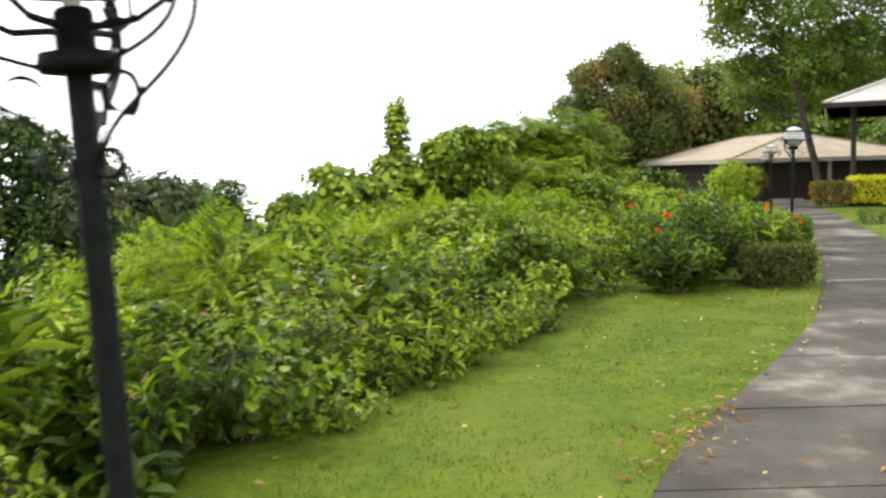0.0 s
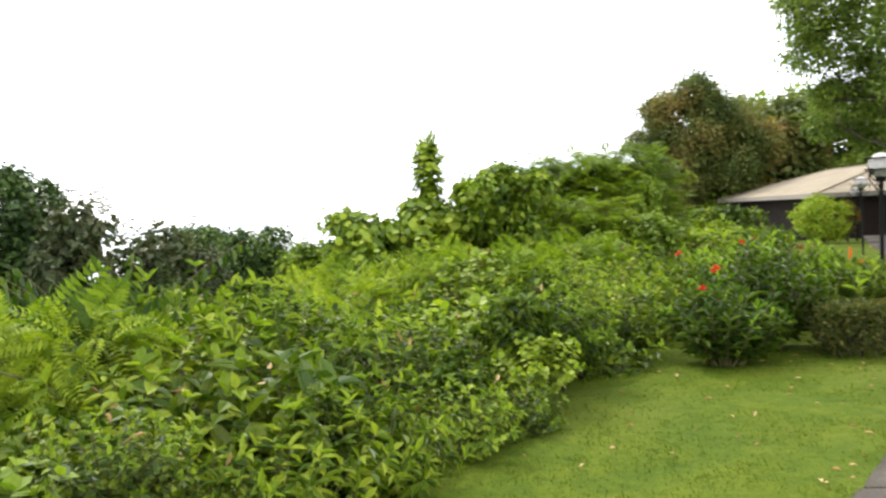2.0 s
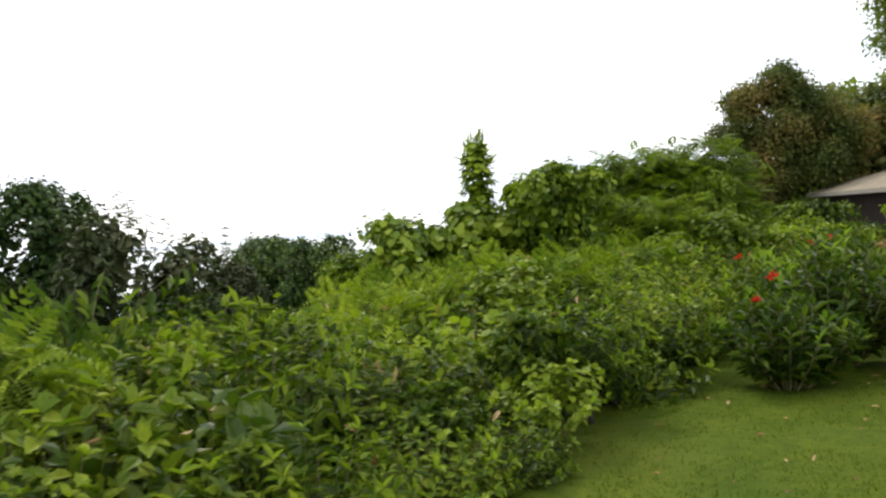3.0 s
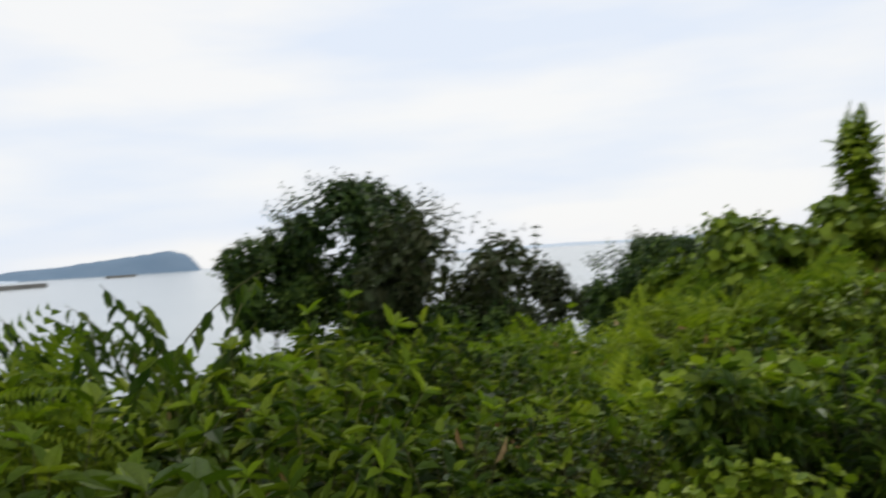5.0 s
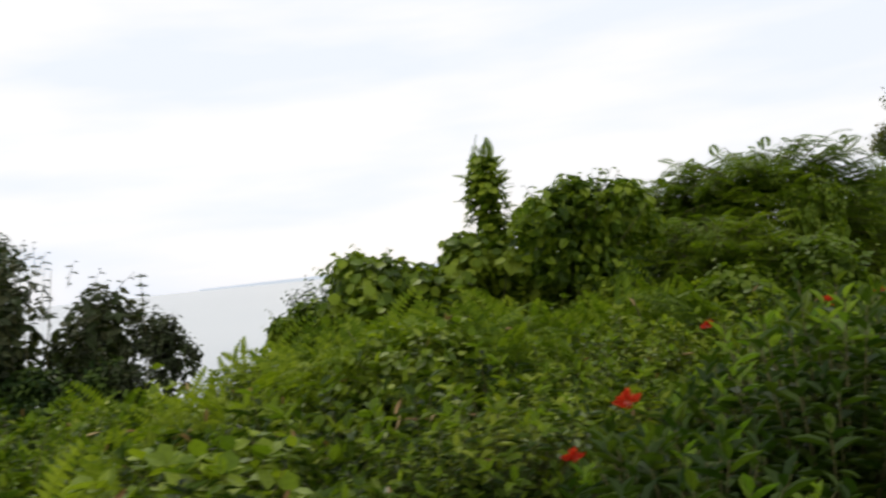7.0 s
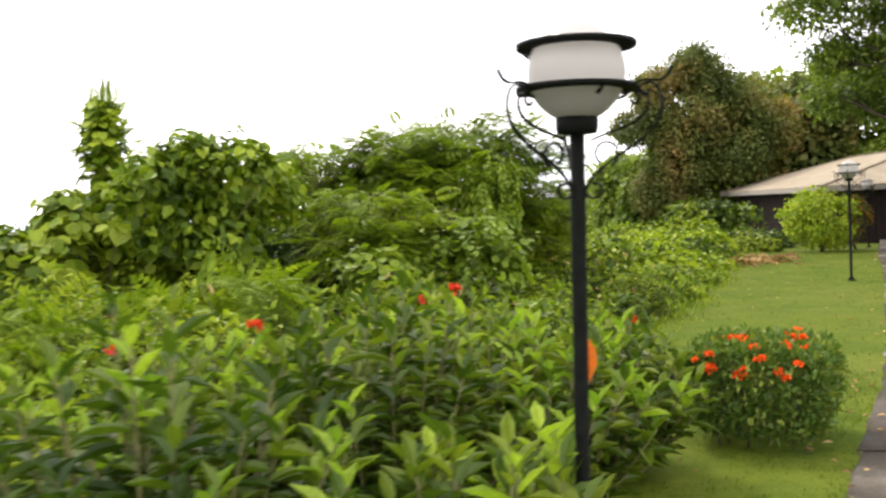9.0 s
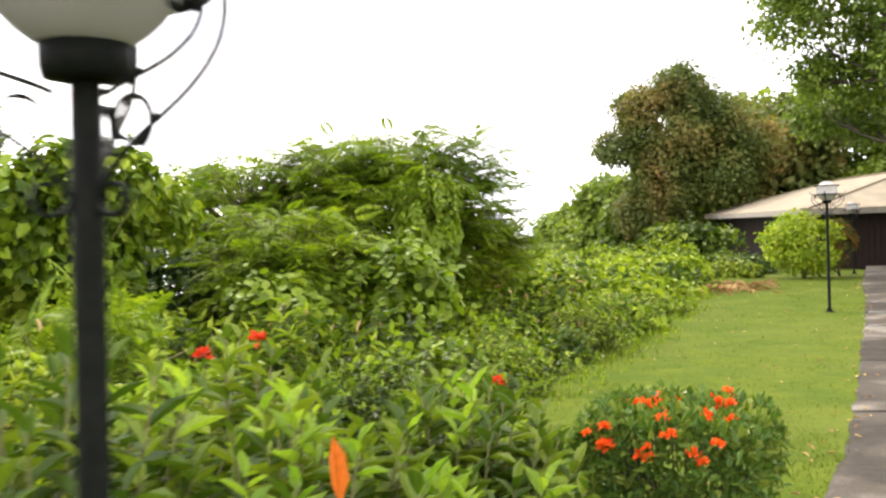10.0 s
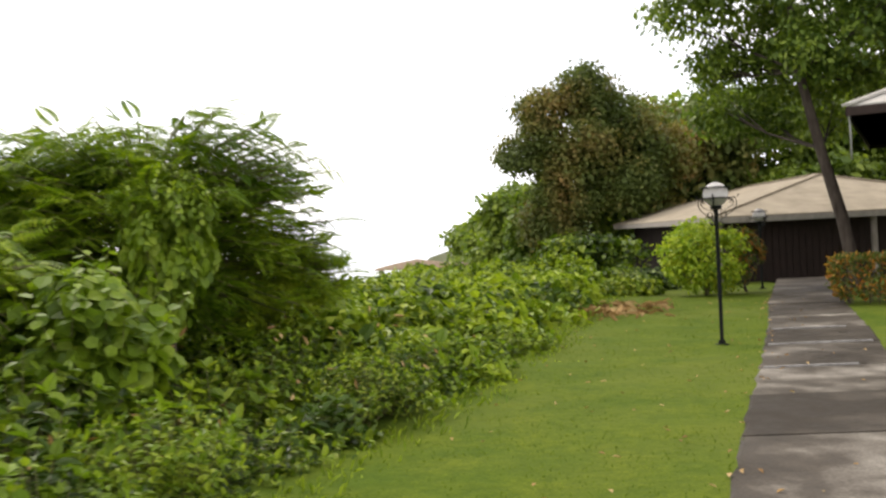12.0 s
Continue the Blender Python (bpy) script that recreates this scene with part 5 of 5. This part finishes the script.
def edge_growth():
    """Uncut grass along the foot of the thicket, and withered leaves caught in its crowns."""
    rng = np.random.default_rng(97)
    n = 1500
    y = rng.uniform(14, 36, n)
    x = np.array([bush_x(b) for b in y]) + rng.normal(-0.05, 0.18, n)
    P = np.column_stack([x, y, np.full(n, 0.0)])
    D = np.column_stack([rng.normal(0.25, 0.5, n), rng.normal(0, 0.5, n), np.ones(n)])
    V, F = scatter(LANCE, P, D, rng.normal(size=(n, 3)) + 1e-6, rng.uniform(0.04, 0.11, n), rng.uniform(0.008, 0.016, n))
    tagged(new("edge_grass", mesh_of("edge_grass", V, F, M_VINE)), "long uncut grass along the thicket's foot", "grass", kind="stuff")
    n = 420
    y = rng.uniform(3, 26, n)
    q = rng.uniform(0.3, 6.0, n)
    x = np.array([bush_x(b) for b in y]) - q
    z = np.array([canopy(a, b) for a, b in zip(x, y)]) - rng.uniform(0.0, 0.25, n)
    V, F = scatter(LANCE, np.column_stack([x, y, z]), rng.normal(size=(n, 3)) + np.array((0, 0, -0.6)), sphere_dirs(rng, n), rng.uniform(0.06, 0.14, n), rng.uniform(0.02, 0.04, n))
    tagged(new("withered_leaves", mesh_of("withered_leaves", V, F, M_LITTER)), "pale withered leaves caught in the thicket", "withered leaves", kind="stuff")


edge_growth()


# ---- tall trees behind the bungalows ----
def tree(x, y, base, trunk, crowns, material, n, length, width, seed, label, radius=0.16, template=QUAD, droop=0.4, low=-0.7, category="tree", group=""):
    """A tree: bent trunk, limbs to each clump, and a crown of clumps of leaves."""
    rng = np.random.default_rng(seed)
    t = thing("tree", x, y, base, label, category, group)
    pts = [np.array(p, float) for p in trunk]
    part("trunk", tubes_mesh("trunk", [([tuple(p) for p in pts], [radius * (1.25 - 0.75 * k / (len(pts) - 1)) for k in range(len(pts))])], M_BARK, 9), None, t)
    sets = []
    total = sum(c[3] ** 2 for c in crowns)
    for cx, cy, cz, r, squash in crowns:
        c = np.array((cx, cy, cz))
        j = min(range(1, len(pts)), key=lambda k: np.linalg.norm(pts[k] - c) + (2 if pts[k][2] > cz else 0))
        mid = pts[j] * 0.5 + c * 0.5 + np.array((0, 0, -0.15 * r))
        limbs = [([tuple(pts[j]), tuple(mid), tuple(c)], [radius * 0.32, radius * 0.2, radius * 0.08])]
        for _ in range(4):
            e = c + sphere_dirs(rng, 1)[0] * r * 0.75 * np.array((1, 1, squash))
            limbs.append(([tuple(mid), tuple((c + e) / 2), tuple(e)], [radius * 0.14, radius * 0.09, radius * 0.03]))
        part("limb", tubes_mesh("limb", limbs, M_BARK, 6), None, t)
        v, f = leafy(rng, int(n * r * r / total), (r, r, r * squash), length, width, 18, 0.40, droop, template, low, 0.17)
        sets.append((v + c, f))
    part("crown", mesh_of("crown", *join(*sets), material), None, t)
    return t


tree(14.4, 35.6, -0.1, [(0, 0, 0), (-0.25, 0.1, 1.6), (-0.6, 0.3, 3.2), (-0.9, 0.6, 5.0), (-1.0, 0.8, 7.0), (-0.8, 1.0, 9.0)],
     [(-1.9, 1.5, 7.2, 1.5, 0.85), (-1.2, 0.5, 9.3, 1.7, 0.9), (0.4, 1.2, 8.0, 1.6, 0.8), (1.8, 0.6, 9.3, 1.9, 0.9), (0.2, 0.4, 11.0, 1.8, 0.8), (-2.2, 0.8, 10.3, 1.3, 0.8), (3.4, 1.0, 8.0, 1.7, 0.8), (-0.6, 2.2, 6.2, 1.3, 0.6), (4.2, 0.4, 10.4, 1.7, 0.8), (2.2, 1.8, 6.6, 1.3, 0.6), (-2.0, 1.8, 5.6, 0.9, 0.6), (-3.1, 1.5, 6.7, 1.15, 0.9), (-3.2, 1.2, 8.3, 1.3, 0.9), (-2.6, 1.5, 5.3, 0.8, 0.7), (-2.3, 2.4, 4.5, 0.9, 0.8), (-0.8, -0.8, 5.4, 1.1, 0.8), (-1.0, -0.8, 7.2, 1.3, 0.9), (0.6, -0.7, 6.3, 1.1, 0.8), (-1.0, 2.6, 4.2, 0.9, 0.8), (0.4, 2.4, 4.2, 0.9, 0.8), (-1.0, 1.8, 5.0, 1.1, 0.7), (1.4, 1.6, 5.0, 1.2, 0.7), (3.0, 2.0, 5.6, 1.5, 0.8), (-2.6, 1.2, 8.6, 1.3, 0.9), (1.0, 1.0, 6.4, 1.4, 0.7), (0.0, 1.4, 5.0, 1.0, 0.6), (3.0, 0.5, 11.8, 2.0, 0.9), (5.2, 1.0, 8.8, 1.8, 0.9)],
     M_FOREST, 80000, 0.125, 0.075, 101, "tall broadleaf tree leaning over the bungalow roofs", 0.125)
tree(10.2, 55.5, -0.4, [(0, 0, 0), (0.2, 0, 2.2), (0.0, 0.1, 4.2), (0.2, 0, 6.0)],
     [(-2.2, 0, 5.4, 1.4, 0.75), (-1.5, 0.2, 7.2, 1.5, 0.8), (0.2, 0, 8.0, 1.6, 0.75), (0.3, -0.3, 5.6, 1.9, 0.85), (2.0, 0, 6.8, 1.7, 0.85), (-0.6, -0.5, 3.6, 1.8, 0.8), (1.9, -0.5, 4.4, 1.9, 0.9), (3.3, 0.3, 5.2, 1.6, 0.9), (-1.2, 0, 2.2, 1.5, 0.8)],
     M_BROWN, 62000, 0.15, 0.095, 102, "large tree with rusty brown and dull green leaves", 0.2)
for k, (tx, ty, top, r, mat) in enumerate([(15.0, 60, 8.4, 2.8, M_BROWN), (18.5, 61, 8.8, 2.8, M_FOREST), (22.5, 59, 8.6, 3.2, M_FOREST), (16.2, 58, 7.4, 2.4, M_BROWN), (27, 60, 8.6, 3.4, M_FOREST), (32, 58, 9.6, 3.6, M_FOREST), (26, 50, 9.5, 3.2, M_FOREST), (17.0, 64, 9.6, 3.0, M_FOREST), (13.0, 59, 5.2, 2.2, M_BROWN), (20.5, 56.5, 5.0, 2.2, M_FOREST),
                                           (24.5, 62, 10.5, 3.4, M_FOREST), (30, 48, 9.0, 3.4, M_FOREST), (36, 52, 10, 3.8, M_FOREST)]):
    tree(tx, ty, -0.6, [(0, 0, 0), (0.1, 0, top * 0.4), (0, 0, top * 0.8)],
         [(-0.5 * r, 0, top - 0.75 * r, 0.62 * r, 0.85), (0.45 * r, -0.2, top - 0.55 * r, 0.62 * r, 0.85), (0, 0.1, top - 1.35 * r, 0.8 * r, 0.8), (-0.55 * r, -0.2, top - 2.0 * r, 0.7 * r, 0.8), (0.55 * r, -0.3, top - 1.9 * r, 0.7 * r, 0.8)],
         mat, 9500, 0.30, 0.19, 110 + k, "broadleaf forest tree behind the bungalow" if mat is M_FOREST else "forest tree with brownish leaves behind the bungalow", 0.18, group="forest trees")

# ---- the headland and the shore ----
for k, (tx, ty, top, r) in enumerate([(7.6, 62, 4.2, 1.9), (8.6, 57.5, 3.2, 1.6), (11.6, 58, 3.6, 1.8), (6.3, 70, 3.6, 2.2), (5.4, 78, 3.2, 2.3), (6.2, 88, 3.4, 2.6), (6.4, 66, 2.2, 1.6), (8.6, 66, 5.0, 2.2), (4.6, 95, 2.6, 2.2)]):
    g = ground_z(tx, ty)
    tree(tx, ty, g - 0.1, [(0, 0, 0), (0.1, 0, (top - g) * 0.5), (0, 0, (top - g) * 0.85)],
         [(-0.5 * r, 0, top - g - 0.7 * r, 0.6 * r, 0.8), (0.4 * r, 0, top - g - 0.6 * r, 0.6 * r, 0.8), (0, -0.2, top - g - 1.4 * r, 0.8 * r, 0.8), (-0.6 * r, 0, top - g - 1.9 * r, 0.7 * r, 0.8), (0.5 * r, 0, top - g - 2.0 * r, 0.7 * r, 0.8)],
         M_FOREST, 7000, 0.28, 0.18, 140 + k, "green tree on the headland above the shore", 0.15, group="headland trees")


def thatched_shelter(x, y, z, r, h, label, rz):
    """An open shore shelter: low thatched roof on four posts."""
    g = ground_z(x, y)
    t = thing("beach_shelter", x, y, g, label, "shelter", "shore shelters", rz=rz)
    bm = bmesh.new()
    n = 4
    rings = []
    for rr, zz in ((r, 0.0), (r * 0.96, 0.06), (r * 0.5, h * 0.6), (0.08, h)):
        rings.append([bm.verts.new((rr * math.cos(math.pi / 4 + 2 * math.pi * k / n) * 1.5, rr * math.sin(math.pi / 4 + 2 * math.pi * k / n), z - g + zz)) for k in range(n)])
    for a, b in zip(rings, rings[1:]):
        for k in range(n):
            bm.faces.new((a[k], a[(k + 1) % n], b[(k + 1) % n], b[k]))
    bm.faces.new(list(reversed(rings[0])))
    bm.faces.new(rings[-1])
    part("roof", bm, M_THATCH, t, "brown thatched roof")
    for sx in (-1, 1):
        for sy in (-1, 1):
            part("post", tubes_mesh("post", [([(sx * r * 0.9, sy * r * 0.55, -0.2), (sx * r * 0.9, sy * r * 0.55, z - g + 0.1)], 0.07)], M_POST, 7), None, t)


thatched_shelter(1.5, 72, -0.2, 2.5, 0.55, "open shore shelter with a low brown thatched roof", 5)
thatched_shelter(5.6, 70, -0.1, 1.6, 0.45, "open shore shelter with a low brown thatched roof", 20)


def hills(name, az0, az1, dist, heights, material, label):
    """A far island: a ridge with depth, its foot below the sea."""
    n = len(heights)
    V, F = [], []
    for k, h in enumerate(heights):
        a = radians(az0 + (az1 - az0) * k / (n - 1))
        for d, f in ((-120, 0.0), (-50, 0.62), (0, 1.0), (90, 0.55), (200, 0.0)):
            V.append((math.sin(a) * (dist + d), math.cos(a) * (dist + d), SEA - 1 + (h + 1) * f * (1 + 0.05 * noise.noise((k * 0.9, d * 0.1, 0)))))
    for k in range(n - 1):
        F += [(5 * k + i, 5 * k + i + 1, 5 * k + 6 + i, 5 * k + 5 + i) for i in range(4)]
    return tagged(new(name, mesh_of(name, V, F, material, True)), label, "island", kind="structure")


def profile(n, peaks):
    out = []
    for k in range(n):
        u = k / (n - 1)
        out.append(max(0.0, max(h * (1 - abs(u - c) / w) for c, h, w in peaks)) + 1.5 * noise.noise((u * 18, 4, 0)))
    return out


RIDGE = [max(0.5, float(np.interp(k / 47, [0, 0.1, 0.25, 0.42, 0.5, 0.75, 0.87, 0.95, 1.0], [2, 16, 32, 36, 43, 60, 70, 52, 1])) + 1.6 * noise.noise((k * 0.8, 4, 0))) for k in range(48)]
# far shores: their haze is only in the material colour
hills("backdrop_hill", -64.6, -51.0, 3200, RIDGE, M_HAZE, "wooded island across the bay, painted hazy blue")
hills("backdrop_hill", -74, -61.0, 2600, [max(0.5, h) for h in profile(30, [(0.3, 26, 0.35), (0.7, 16, 0.4)])], M_FAR, "far coast with haze painted into its pale colour")
hills("backdrop_coast", -36, -12.0, 4500, [max(2, h) for h in profile(40, [(0.7, 20, 0.7), (0.3, 16, 0.6)])], M_FAR, "far coast with haze painted into its pale colour")


def breakwater(a, b, label):
    a, b = Vector(a), Vector(b)
    d = b - a
    bm = bmesh.new()
    box(bm, 0, d.length, -9, 9, -3, 5.0, 1.5)
    ob = part("breakwater", bm, M_STONE, None)
    ob.matrix_basis = Matrix.Translation(a) @ d.to_track_quat("X", "Z").to_matrix().to_4x4()
    tagged(ob, label, "breakwater")


def bearing(az, d):
    return (math.sin(radians(az)) * d, math.cos(radians(az)) * d, SEA)


breakwater(bearing(-69.0, 1050), bearing(-59.6, 1250), "long low stone breakwater far out on the water")
breakwater(bearing(-56.2, 2000), bearing(-54.8, 2050), "small low barge far out on the water")


def far_sheds():
    """Low sheds on the far shore, walls in the haze-paled coast colour, hardly more than specks."""
    rng = np.random.default_rng(99)
    for k in range(9):
        az, d = -70.5 + 0.75 * k + rng.uniform(-0.2, 0.2), 1900 + rng.uniform(-150, 150)
        x, y, z = bearing(az, d)
        w, h = rng.uniform(14, 30), rng.uniform(7, 14)
        t = thing("far_shed", x, y, z, "low shed on the far shore, walls in the pale haze colour", "shed", "far sheds", rz=-az)
        bm = bmesh.new()
        box(bm, -w / 2, w / 2, -8, 8, -1, h)
        # wall shares the coast's colour, with haze painted in
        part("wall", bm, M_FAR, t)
        V = [(-w / 2 - 1, -9, h), (w / 2 + 1, -9, h), (w / 2 + 1, 9, h), (-w / 2 - 1, 9, h), (-w / 2 - 1, 0, h + 4), (w / 2 + 1, 0, h + 4)]
        part("roof", mesh_of("roof", V, [(0, 1, 5, 4), (2, 3, 4, 5), (0, 4, 3), (1, 2, 5), (3, 2, 1, 0)], M_STONE), None, t)


far_sheds()
